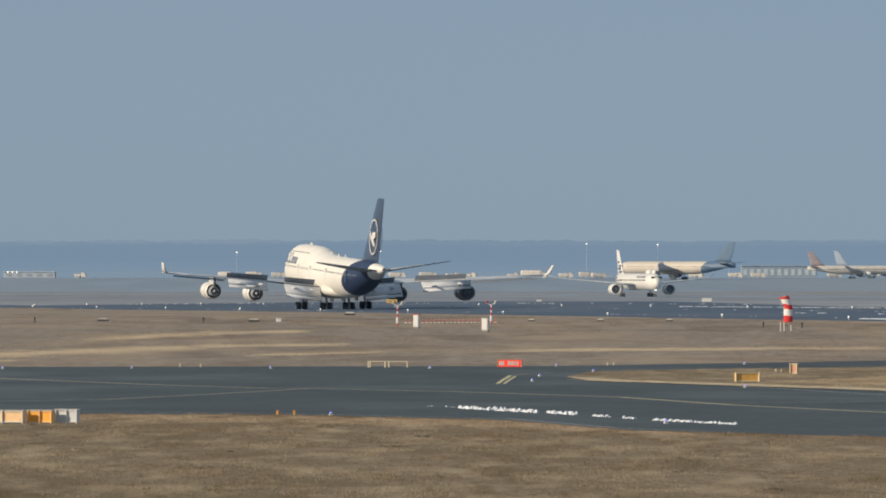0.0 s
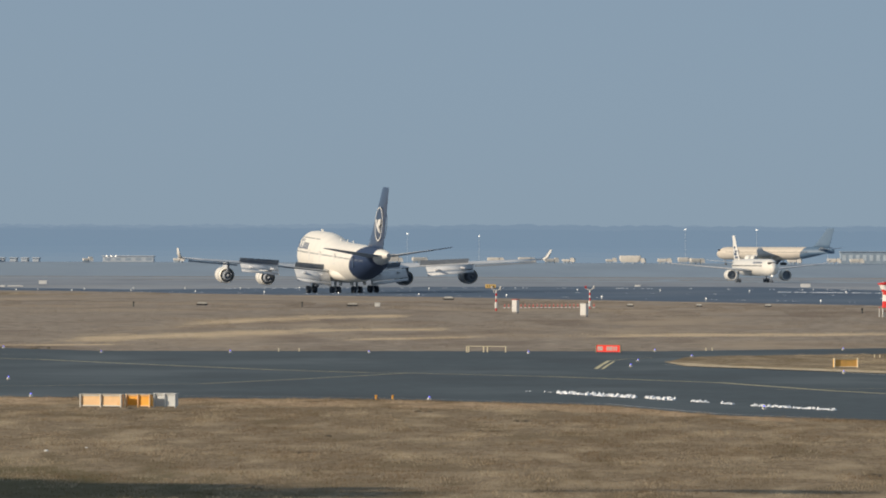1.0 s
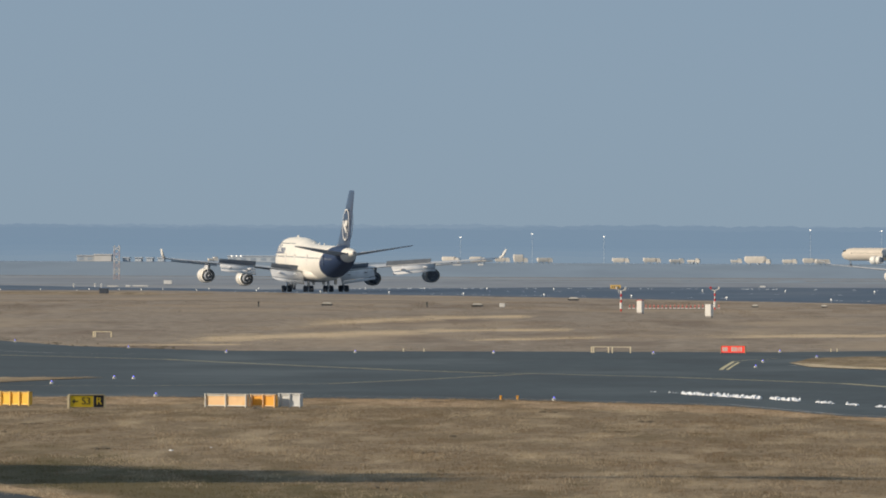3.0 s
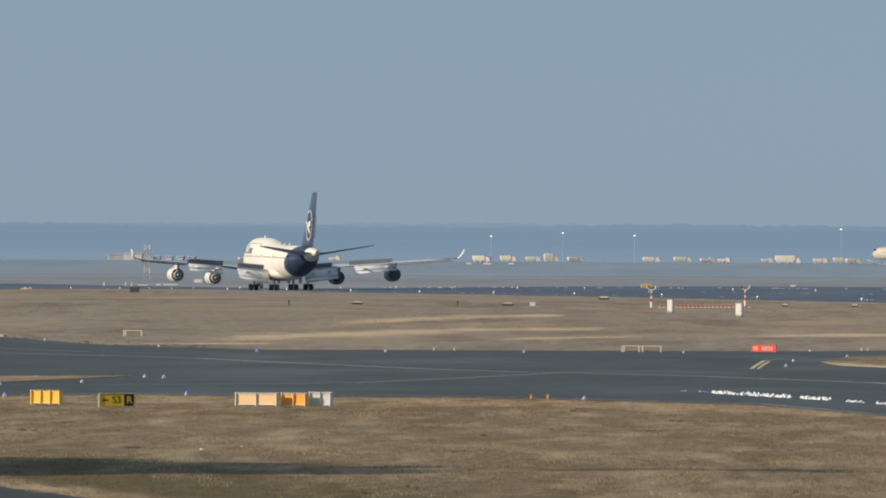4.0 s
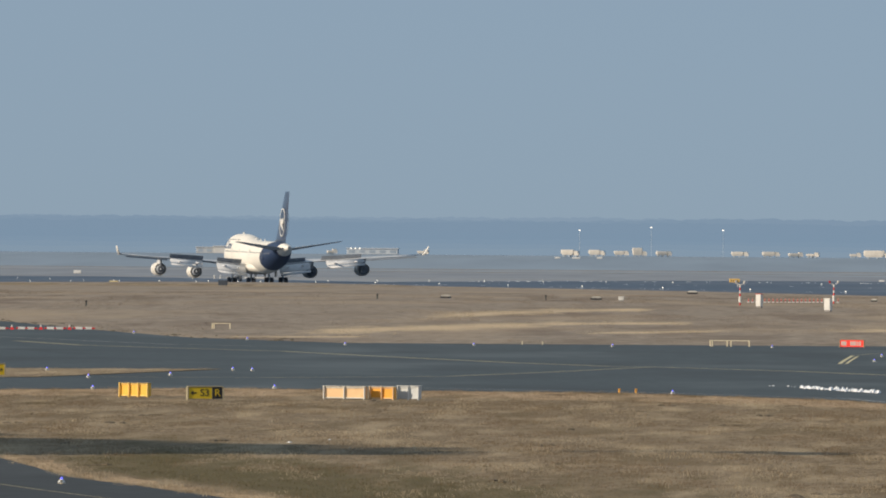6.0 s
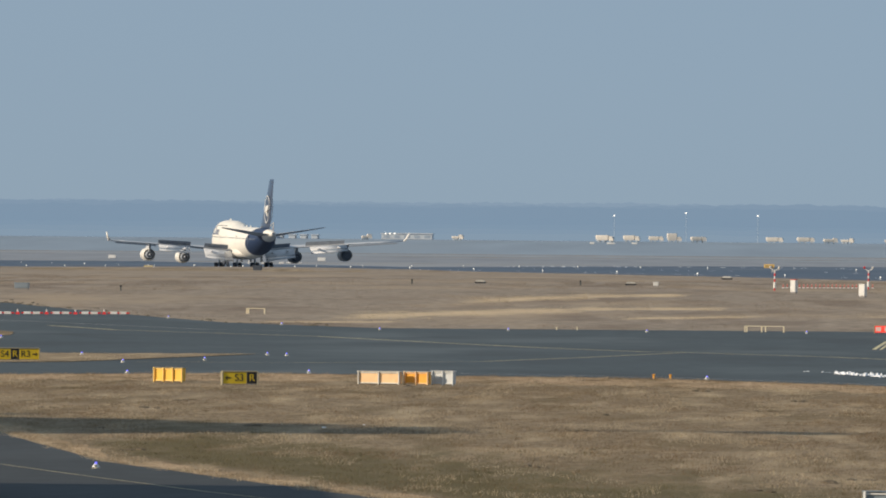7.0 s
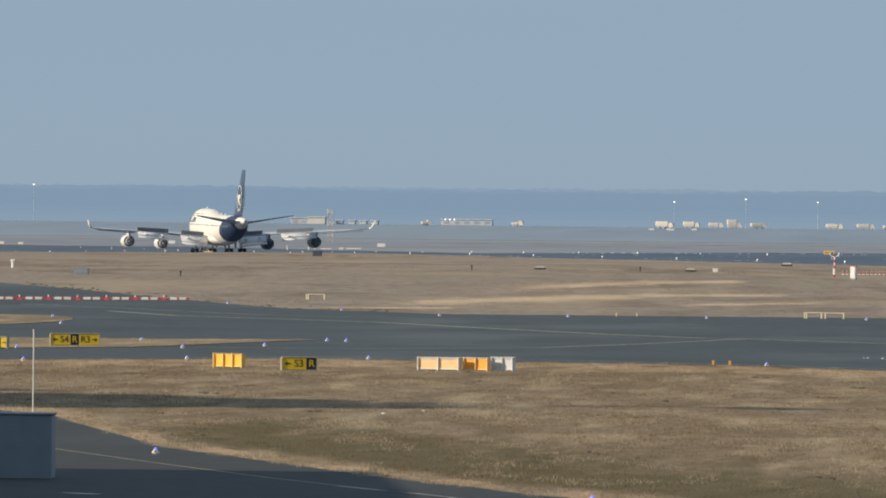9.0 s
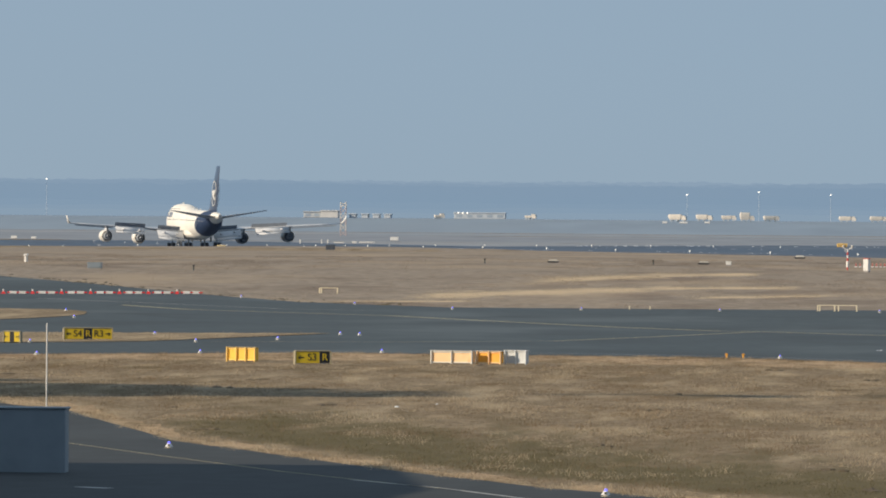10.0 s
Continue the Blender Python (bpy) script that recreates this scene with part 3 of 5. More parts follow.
        for a, b, k in (((4.0, Y(34.6), 4.15), (9.4, Y(35.9), 4.6), 3), ((12.6, Y(37.3), 4.92), (20.4, Y(41.4), 5.42), 5)):
            for i in range(k):
                pa = [a[j] + (b[j] - a[j]) * (i + 0.005) / k for j in range(3)]
                pb = [a[j] + (b[j] - a[j]) * (i + 0.995) / k for j in range(3)]
                bm = bmesh.new()
                slab(bm, (sx * pa[0], pa[1], pa[2]), (sx * pb[0], pb[1], pb[2]), 1.25, -46, 0.06)
                part("spoiler", bm, SPOILER, wing, "dark underside of a raised spoiler panel")
        for x, s, z in ((5.2, 37.5, 3.4), (8.4, 38.2, 3.8), (14.6, 41.5, 4.4), (18.8, 43.8, 4.75)):
            bm = bmesh.new()
            turned(bm, [(2.2, 0.05), (1.2, 0.22), (-0.6, 0.25), (-2.6, 0.05)], (sx * x, Y(s), z), 10)
            part("flap_track_fairing", bm, GREY, wing, "", True)
        bm = bmesh.new()
        # aileron slab set low and dark, to draw the shade under the edge
        slab(bm, (sx * 21.2, Y(43.4), 5.08), (sx * 30.8, Y(48.8), 5.9), 0.9, 6, 0.26)
        part("aileron", bm, SPOILER, wing, "dark grey outer trailing edge")
        engine(wing, sx * 12.4, Y(25.6), 2.4, paint=WHITE, pylon_top=4.9)
        engine(wing, sx * 21.7, Y(35.9), 3.05, paint=WHITE, pylon_top=5.5)
        # tailplane
        bm = bmesh.new()
        foil(bm, [(sx * x, Y(le), Y(te), z) for x, le, te, z in ((0.6, 60.2, 68.8, 7.3), (5, 63.8, 69.7, 7.85), (11.1, 68.7, 71.4, 8.6))], 0.08)
        bmesh.ops.rotate(bm, verts=bm.verts, cent=(0, Y(64), 7.6), matrix=Matrix.Rotation(radians(-5), 3, "X"))
        part("tailplane", bm, GREY, plane, "grey tailplane half with its nose trimmed down", True)
    # fin
    bm = bmesh.new()
    foil(bm, [(z, Y(le), Y(te), 0) for z, le, te in ((8.3, 51.0, 65.8), (9.4, 54.5, 66.2), (12, 57.6, 67.4), (16, 62.0, 69.2), (19.2, 65.5, 70.5), (19.45, 66.4, 70.4))], 0.085, vertical=True)
    fin = part("fin", bm, BLUE, plane, "dark blue tail fin with a white ring emblem", True)
    for sx in (-1, 1):
        bm = bmesh.new()
        n = 40
        rings = []
        for i in range(n + 1):
            a = i * math.tau / n
            row = []
            for dr, dx in ((-0.11, 0), (-0.11, 0.07), (0.11, 0.07), (0.11, 0)):
                row.append((sx * (0.36 + dx), Y(64.2) + (2.85 + dr) * math.cos(a) - 0.28 * (2.85 + dr) * math.sin(a), 13.0 + (2.85 + dr) * math.sin(a)))
            rings.append(row)
        loft(bm, rings, cap=False)
        part("emblem_ring", bm, OFFWHITE, fin, "white ring")
        bm = bmesh.new()
        for pts in (((2.6, 0.55), (1.9, -0.15), (1.3, -0.65), (0.5, -0.95), (-0.2, -1.35), (-1.2, -1.6), (-1.1, -1.15), (-0.3, -0.8), (0.2, -0.3), (0.9, 0.0), (1.6, 0.15), (2.3, 0.75)),
                    ((0.9, 0.0), (0.6, 0.75), (-1.6, 0.9), (-1.45, -0.05), (0.0, -0.35))):
            loft(bm, [[(sx * x, Y(64.2) + p - 0.28 * q, 13.0 + q) for p, q in pts] for x in (0.28, 0.46)])
        part("emblem_shape", bm, OFFWHITE, fin, "plain white emblem shape")
    # landing gear
    wheel_truck(plane, -5.5, 1.6, (-0.74, 0.74), lean=0.5)
    wheel_truck(plane, 5.5, 1.6, (-0.74, 0.74), lean=-0.5)
    wheel_truck(plane, -1.92, -1.6, (-0.74, 0.74), leg_top=3)
    wheel_truck(plane, 1.92, -1.6, (-0.74, 0.74), leg_top=3)
    wheel_truck(plane, 0, 25.6, (0,), half=0.45, leg_top=3.2, name="nose_gear")
    for sx in (-1, 1):
        for x, y in ((3.9, 1.5), (1.0, -1.7)):
            bm = bmesh.new()
            box(bm, sx * x, y, 2.1, 0.08, 2.6, 1.5)
            part("gear_door", bm, WHITE, plane, "white landing gear door hanging open")
    return plane


jumbo_jet = jumbo()


# ---- airfield things ----
def letters(text, size, m, material, parent, name="lettering"):
    """Raised letters in the built-in font, made into a mesh."""
    cu = bpy.data.curves.new(name, "FONT")
    cu.body, cu.size, cu.extrude, cu.align_x, cu.align_y = text, size, 0.006, "CENTER", "CENTER"
    tmp = bpy.data.objects.new(name, cu)
    scene.collection.objects.link(tmp)
    me = bpy.data.meshes.new_from_object(tmp.evaluated_get(bpy.context.evaluated_depsgraph_get()))
    bpy.data.objects.remove(tmp)
    me.materials.clear()
    me.materials.append(material)
    ob = new(name, me)
    ob.parent = parent
    ob.matrix_basis = m
    return ob


def arrow(parent, x, y, z, way, size):
    bm = bmesh.new()
    pts = [(-0.5, 0.0), (-0.12, 0.34), (0.02, 0.34), (-0.2, 0.09), (0.5, 0.09), (0.5, -0.09), (-0.2, -0.09), (0.02, -0.34), (-0.12, -0.34)]
    loft(bm, [[(x - way * -px * size, yy, z + pz * size) for px, pz in pts] for yy in (y, y - 0.012)])
    return part("arrow", bm, BLACK, parent, "black arrow")


def on_ground(x, y, turn=0.0):
    return pose(x, y, ground_z(x, y), 0, 0, turn)


def taxi_sign(x, y, turn, panels, high, label):
    """A guidance sign: a shallow lit box on short legs; panels of (width, field, lettering, material, arrow side)."""
    total = sum(p[0] for p in panels)
    s = thing("taxiway_sign", on_ground(x, y, turn), label, "sign", "signs along the taxiway")
    bm = bmesh.new()
    box(bm, 0, 0, 0.06 + (high - 0.06) / 2, total, 0.26, high - 0.06, bevel=0.015)
    part("housing", bm, GREY, s, "grey sign housing with a pale top lip")
    bm = bmesh.new()
    box(bm, 0, -0.02, high + 0.02, total + 0.04, 0.34, 0.05, bevel=0.01)
    part("top_lip", bm, FRAME, s)
    for sx in (-1, 1):
        bm = bmesh.new()
        box(bm, sx * (total / 2 + 0.03), -0.02, high / 2, 0.07, 0.34, high, bevel=0.01)
        part("end_post", bm, FRAME, s)
        bm = bmesh.new()
        tube(bm, (sx * total * 0.35, 0, -0.02), (sx * total * 0.35, 0, 0.1), 0.04)
        part("leg", bm, METAL, s)
    at = -total / 2
    for wide, back, text, ink, side in panels:
        c = at + wide / 2
        bm = bmesh.new()
        box(bm, c, -0.14, 0.08 + (high - 0.1) / 2, wide - 0.02, 0.02, high - 0.1)
        face = part("sign_panel", bm, back, s)
        zc = 0.08 + (high - 0.1) / 2
        shift = {0: 0.0, -1: 0.2, 1: -0.2}[side] * wide * 0.9
        if text:
            letters(text, 0.52 * high / 0.7, pose(c + shift, -0.158, zc, 90, 0, 0), ink, face)
        if side:
            arrow(face, c + side * wide * 0.29, -0.152, zc, 1 if side < 0 else -1, 0.3)
        at += wide
    return s


def sign_back(x, y, turn, wide, high, posts, paint, label, top=OFFWHITE, rib=None):
    """The rear of a guidance sign: a plain ribbed panel."""
    s = thing("taxiway_sign", on_ground(x, y, turn), label, "sign", "signs along the taxiway")
    bm = bmesh.new()
    box(bm, 0, 0, 0.05 + high / 2, wide, 0.2, high - 0.06, bevel=0.02)
    part("housing", bm, paint, s)
    for k in range(posts):
        u = -wide / 2 + 0.06 + (wide - 0.12) * k / (posts - 1)
        bm = bmesh.new()
        box(bm, u, -0.15, high / 2 + 0.02, 0.075, 0.14, high + 0.04, bevel=0.02)
        part("rib", bm, rib or paint, s)
    for z in (0.1, high - 0.04):
        bm = bmesh.new()
        box(bm, 0, -0.115, z, wide - 0.04, 0.05, 0.06, bevel=0.01)
        part("cross_rail", bm, rib or paint, s)
    bm = bmesh.new()
    box(bm, 0, -0.03, high + 0.03, wide + 0.06, 0.3, 0.03, bevel=0.01)
    part("top_lip", bm, top, s)
    return s


def white_bars(sign, wide, high, y):
    """A short word and a longer one, as plain bars."""
    for u, w in ((-0.82, 0.1), (-0.68, 0.12), (-0.53, 0.1), (-0.12, 0.12), (0.04, 0.1), (0.18, 0.12), (0.36, 0.06), (0.47, 0.06), (0.6, 0.1)):
        bm = bmesh.new()
        box(bm, u + w / 2, y, high * 0.52, w, 0.02, high * 0.5)
        part("bar", bm, HOOD, sign, "white bar in place of lettering")


taxi_sign(-29.2, 469.2, 16, [(1.22, SIGN_YELLOW, "S3", BLACK, -1), (0.54, BLACK, "R", SIGN_YELLOW, 0)], 0.68, "yellow and black taxiway sign in dry grass")
taxi_sign(-47.2, 546.0, 14, [(1.14, SIGN_YELLOW, "S4", BLACK, -1), (0.5, BLACK, "R", SIGN_YELLOW, 0), (1.18, SIGN_YELLOW, "R3", BLACK, 1)], 0.72, "long yellow and black taxiway sign on the grass tongue")
taxi_sign(-50.4, 533.0, -14, [(0.34, SIGN_YELLOW, "", BLACK, -1), (0.26, BLACK, "", BLACK, 0), (0.34, SIGN_YELLOW, "", BLACK, 1)], 0.66, "small yellow sign with a dark middle on grass")
sign_back(-33.2, 476.0, -28, 1.8, 0.72, 4, YELLOW, "bright yellow ribbed back of a sign casting a shadow", FRAME, mat("pale_yellow_rib_paint", (0.9, 0.6, 0.16), 0.5, 0.06, 3.0))
sign_back(-22.35, 474.2, -20, 2.35, 0.66, 3, CREAM, "sun-bleached orange back of a sign with three ribs", HOOD, HOOD)
sign_back(-20.45, 474.2, -20, 1.4, 0.66, 3, ORANGE, "strong orange back of a sign beside a faded one", HOOD, CREAM)
sign_back(-19.1, 474.4, -20, 1.25, 0.7, 3, mat("pale_grey_cabinet_paint", (0.6, 0.62, 0.62), 0.6, 0.06, 3.0), "off-white ribbed cabinet at the end of the signs")
sign_back(2.3, 262.0, 0, 2.1, 0.7, 4, BLUEGREY, "blue-grey back of a sign with pale ribs in near grass", BLUEGREY, OFFWHITE)
red = taxi_sign(5.2, 725.3, -8, [(1.85, SIGN_RED, "", OFFWHITE, 0)], 0.62, "red runway holding sign with white bars")
white_bars(red, 1.85, 0.66, -0.16)
sign_back(21.0, 643.9, 10, 1.75, 0.66, 2, mat("ochre_panel", (0.72, 0.42, 0.12), 0.7, 0.1, 3.0), "ochre panel between pale posts on the grass island", PALE, PALE)
sign_back(25.9, 688.0, -15, 0.62, 0.78, 2, mat("faded_red_panel", (0.68, 0.4, 0.27), 0.7, 0.1, 3.0), "small faded red sign back in a pale frame", PALE, PALE)


def open_frame(x, y, wide, high, label, mids):
    """A sign seen from behind against grass: posts and a thin rail."""
    s = thing("sign_frame", on_ground(x, y, -6), label, "sign")
    for u in [-wide / 2, -wide / 2 + 0.16] + mids + [wide / 2]:
        bm = bmesh.new()
        box(bm, u, 0, high / 2, 0.09, 0.16, high, bevel=0.01)
        part("post", bm, PALE, s, "pale yellow post")
    bm = bmesh.new()
    box(bm, 0, 0, high - 0.02, wide, 0.12, 0.05)
    part("rail", bm, PALE, s, "pale top rail")


open_frame(-4.3, 725.3, 3.05, 0.5, "low row of pale posts and rails beside the taxiway", [-0.2, 0.1])
open_frame(-48.6, 802.6, 1.55, 0.5, "low pale sign frame in the grass", [])


def edge_light(x, y, first=None):
    if first:
        return copy_thing(first, on_ground(x, y))
    s = thing("taxiway_edge_light", on_ground(x, y), "small blue taxiway edge light on a white skirt", "light", "blue edge lights")
    bm = bmesh.new()
    tube(bm, (0, 0, 0), (0, 0, 0.025), 0.15, 0.14, 12)
    part("base_plate", bm, PALE, s, "pale round base plate")
    bm = bmesh.new()
    tube(bm, (0, 0, 0.025), (0, 0, 0.06), 0.06, 0.06, 10)
    tube(bm, (0, 0, 0.06), (0, 0, 0.165), 0.135, 0.055, 12)
    part("foot", bm, OFFWHITE, s, "white sloping skirt")
    bm = bmesh.new()
    box(bm, 0, -0.085, 0.1, 0.075, 0.07, 0.08, bevel=0.01)
    part("socket", bm, GRAPHITE, s, "dark socket in the skirt")
    bm = bmesh.new()
    bmesh.ops.create_uvsphere(bm, u_segments=10, v_segments=6, radius=0.05, matrix=Matrix.Translation((0, 0, 0.185)))
    part("lens", bm, LAMP_BLUE, s, "blue glass dome", True)
    return s


LIGHTS = ((-45.1, 490.4), (-45.2, 570.4), (-40.5, 541.4), (-37.2, 500.5), (-36.5, 553.2), (-34.2, 577.2), (-32.9, 575.4), (-27.8, 507.6), (-33.8, 715.9), (-24.0, 719),
          (-13.3, 718.8), (-6.0, 499.6), (-42.7, 739.5), (-61.2, 688.9), (-57.3, 651.5), (6.2, 647.1), (7.0, 675.5), (8.9, 731.6), (11.3, 700.5), (19.9, 614.0), (11.3, 473.1),
          (-1.0, 719), (24, 742), (-54, 772), (-49.5, 534))
first_light = None
for lx, ly in LIGHTS:
    first_light = edge_light(lx, ly, first_light) if first_light else edge_light(lx, ly)
# two larger ones beside the front road
for lx, ly in ((-23.7, 305.4), (-7.9, 258.4)):
    edge_light(lx, ly, first_light)


def marker_post(x, y, high, wide, paint, label, name="marker_post", cap=None):
    s = thing(name, on_ground(x, y), label, "marker")
    bm = bmesh.new()
    tube(bm, (0, 0, -0.03), (0, 0, high * 0.72), wide * 0.4, wide * 0.35, 8)
    part("stem", bm, paint, s)
    bm = bmesh.new()
    box(bm, 0, 0, high * 0.84, wide, wide, high * 0.3, bevel=wide * 0.15)
    part("head", bm, cap or paint, s)


for x, y in ((-20.5, 727), (-18.9, 727), (13.0, 737), (13.5, 737), (25.0, 700), (25.4, 700)):
    marker_post(x, y, 0.27, 0.11, PALE, "small pale marker post at the taxiway edge")
for x, y in ((-8.9, 501.9), (-8.0, 501.9)):
    marker_post(x, y, 0.25, 0.15, ORANGE, "small orange marker post at the taxiway edge")
for x, y in ((-72.1, 960), (-28.0, 1090), (-47.5, 1085), (38.5, 1000), (34.5, 1004)):
    marker_post(x, y, 0.6, 0.2, GRAPHITE, "dark marker post in the grass", cap=BLACK)
marker_post(-97.3, 1044, 0.95, 0.5, OFFWHITE, "white marker post in the grass")


def light_unit(x, y, wide, high, paint, top, label, turn=0):
    """A slope-light unit: a squat housing with a sloped hood, on four legs."""
    s = thing("light_unit", on_ground(x, y, turn), label, "light unit")
    bm = bmesh.new()
    loft(bm, [[(u * wide * k, v, z) for u, v in ((-0.5, -0.4), (0.5, -0.4), (0.5, 0.4), (-0.5, 0.4))] for k, z in ((0.8, 0.1), (1.0, high * 0.55), (0.96, high * 0.6))])
    part("housing", bm, paint, s)
    bm = bmesh.new()
    loft(bm, [[(u * wide * k, v, z) for u, v in ((-0.5, -0.42), (0.5, -0.42), (0.5, 0.42), (-0.5, 0.42))] for k, z in ((0.8, high * 0.61), (0.78, high * 0.75), (0.55, high))])
    part("hood", bm, top, s)
    for sx in (-1, 1):
        for sy in (-1, 1):
            bm = bmesh.new()
            tube(bm, (sx * wide * 0.33, sy * 0.3, -0.03), (sx * wide * 0.33, sy * 0.3, 0.14), 0.03, n=6)
            part("leg", bm, METAL, s)


light_unit(-12.7, 1273, 1.6, 0.55, UNIT, HOOD, "squat light unit with a pale hood beside the runway")
for x, y in ((-22.0, 1085), (-40.0, 1098)):
    light_unit(x, y, 1.4, 0.5, UNIT, mat("grey_hood", (0.5, 0.48, 0.43), 0.7), "squat dark light unit in the grass")
for x, y in ((10.4, 1096), (18.5, 1095.6), (26.6, 1095.2)):
    light_unit(x, y, 0.85, 0.4, UNIT, HOOD, "small light unit with a pale hood beside the runway")


def cabinet(x, y, wide, deep, high, paint, label, turn=0.0, name="equipment_cabinet", top=None):
    s = thing(name, on_ground(x, y, turn), label, "cabinet")
    bm = bmesh.new()
    box(bm, 0, 0, 0.1 + high / 2, wide, deep, high - 0.1, bevel=0.03)
    part("body", bm, paint, s)
    bm = bmesh.new()
    box(bm, 0, 0, high + 0.07, wide + 0.1, deep + 0.1, 0.06, bevel=0.02)
    part("lid", bm, top or paint, s)
    bm = bmesh.new()
    box(bm, 0, -deep / 2 - 0.012, 0.12 + high / 2, wide * 0.8, 0.025, high * 0.8)
    part("door", bm, paint, s)
    bm = bmesh.new()
    box(bm, 0, 0, 0.05, wide * 0.9, deep * 0.9, 0.14)
    part("plinth", bm, CONCRETE, s)


cabinet(-2.8, 999.3, 0.62, 0.5, 1.4, OFFWHITE, "tall white equipment cabinet with a red top by a banded pole", -25, top=RED)
cabinet(4.4, 963.1, 0.7, 0.5, 1.3, OFFWHITE, "tall white equipment cabinet in front of a light row", -25)
cabinet(-82.6, 963.1, 1.5, 0.8, 0.65, BLUEGREY, "low blue-grey equipment box in the grass")
cabinet(-90.6, 1500, 1.45, 0.9, 0.85, mat("dark_blue_grey_paint", (0.06, 0.075, 0.1), 0.7, 0.1, 2.0), "dark equipment box beside the runway")
cabinet(-99.8, 1000, 3.2, 0.9, 0.42, GRAPHITE, "long low dark box in the grass")
cabinet(-18.9, 1073.5, 0.62, 0.3, 0.48, OFFWHITE, "small white square sign box in grass")
# the board's yellow is dulled by haze mixed into it
taxi_sign(-119.0, 1650.0, -20, [(1.6, mat("haze_tinted_yellow", (0.5, 0.42, 0.22), 0.6, 0.06, 3.0), "", BLACK, 0)], 0.48, "plain yellow board in grass beside the runway")


def banded_pole(x, y, high, label, board):
    """A frangible mast in red and white bands with two small dishes on top."""
    s = thing("banded_pole", on_ground(x, y), label, "pole", "red and white poles")
    k, step = 0, high / 7
    while k < 7:
        bm = bmesh.new()
        tube(bm, (0, 0, k * step - 0.02), (0, 0, (k + 1) * step), 0.16 if k in (1, 2) else 0.085, n=10)
        part("band", bm, OFFWHITE if k in (1, 2, 4, 6) else RED, s, "white band" if k in (1, 2, 4, 6) else "red band")
        k += 1
    for sx, z in ((-1, high + 0.3), (1, high + 0.3)):
        bm = bmesh.new()
        tube(bm, (0, 0, high - 0.1), (sx * 0.42, 0, z - 0.16), 0.045, n=8)
        arm = part("arm", bm, OFFWHITE, s)
        bm = bmesh.new()
        tube(bm, (sx * 0.42, 0, z - 0.18), (sx * 0.5, -0.05, z + 0.1), 0.07, 0.14, 10)
        part("lamp_head", bm, RED if sx < 0 and not board else OFFWHITE, arm)
    if board:
        bm = bmesh.new()
        box(bm, -0.62, 0.1, high + 0.42, 1.15, 0.08, 0.42, bevel=0.02)
        bd = part("board", bm, mat("buff_yellow_board", (0.72, 0.48, 0.16), 0.6, 0.08, 3.0), s, "yellow board with dark bars")
        bm = bmesh.new()
        tube(bm, (-0.3, 0.1, high - 0.3), (-0.3, 0.1, high + 0.3), 0.03, n=6)
        part("stay", bm, OFFWHITE, bd)
        for u in (-0.98, -0.74, -0.52, -0.3):
            bm = bmesh.new()
            box(bm, u, 0.05, high + 0.42, 0.07, 0.02, 0.22)
            part("bar", bm, GRAPHITE, bd)


banded_pole(-5.0, 1027.8, 2.3, "red and white banded pole with a yellow board", True)
banded_pole(5.5, 1062.2, 2.2, "red and white banded pole with two lamp heads", False)


def red_marker(x, y, first=None):
    if first:
        return copy_thing(first, on_ground(x, y))
    s = thing("lamp_marker", on_ground(x, y), "small red lamp on a white foot in a long row", "light", "row of red lamps")
    bm = bmesh.new()
    box(bm, 0.05, 0, 0.05, 0.3, 0.14, 0.12, bevel=0.02)
    part("foot", bm, OFFWHITE, s)
    bm = bmesh.new()
    tube(bm, (0.06, 0, 0.1), (0.06, 0, 0.34), 0.05, 0.05, 8)
    part("post", bm, RED, s, "short red post")
    bm = bmesh.new()
    box(bm, 0.06, 0, 0.4, 0.15, 0.14, 0.13, bevel=0.03)
    part("lamp", bm, mat("pale_red_paint", (0.72, 0.32, 0.25), 0.5, 0.08, 4.0), s, "pale red lamp housing")
    return s


mk = None
for k in range(23):
    px, py = -4.3 + k * 0.47, 1072 + k * 0.5
    mk = red_marker(px, py, mk) if mk else red_marker(px, py)


def windsock(x, y):
    s = thing("windsock", on_ground(x, y), "limp red and white banded windsock on a short pole", "windsock")
    bm = bmesh.new()
    tube(bm, (-0.25, 0, -0.05), (-0.25, 0, 3.7), 0.06, 0.05)
    part("pole", bm, OFFWHITE, s)
    for sx, high in ((-0.62, 0.95), (-0.05, 0.55), (0.45, 0.7)):
        bm = bmesh.new()
        box(bm, sx, 0.12, high / 2, 0.09, 0.09, high, bevel=0.02)
        part("stub_post", bm, OFFWHITE, s)
        bm = bmesh.new()
        box(bm, sx, 0.12, high + 0.06, 0.11, 0.11, 0.12, bevel=0.02)
        part("post_cap", bm, SOCK_RED, s, "red cap")
    n, rings = 18, []
    for k in range(21):
        u = k / 20
        lean = max(0.0, 1 - 5 * u)
        cx = -0.3 + 0.5 * min(1, u * 2.2) ** 0.8 - 0.05 * u
        cz = 3.6 - 2.62 * u
        r = 0.5 - 0.06 * u + 0.05 * math.sin(u * 9) * u
        rings.append([(cx + r * math.cos(a * math.tau / n) * (1 + 0.06 * math.sin(a * 2.2 + u * 6)), 0.8 * r * math.sin(a * math.tau / n),
                       cz + lean * 0.22 * math.cos(a * math.tau / n) - 0.12 * (1 - u) * math.cos(a * math.tau / n) + 0.03 * math.sin(a * 1.7)) for a in range(n)])
    for a, b, red in ((0, 2, True), (2, 6, False), (6, 10, True), (10, 15, False), (15, 20, True)):
        bm = bmesh.new()
        loft(bm, rings[a:b + 1], cap=(a == 0))
        part("fabric_band", bm, SOCK_RED if red else SOCK_WHITE, s, "red fabric band" if red else "white fabric band", True)


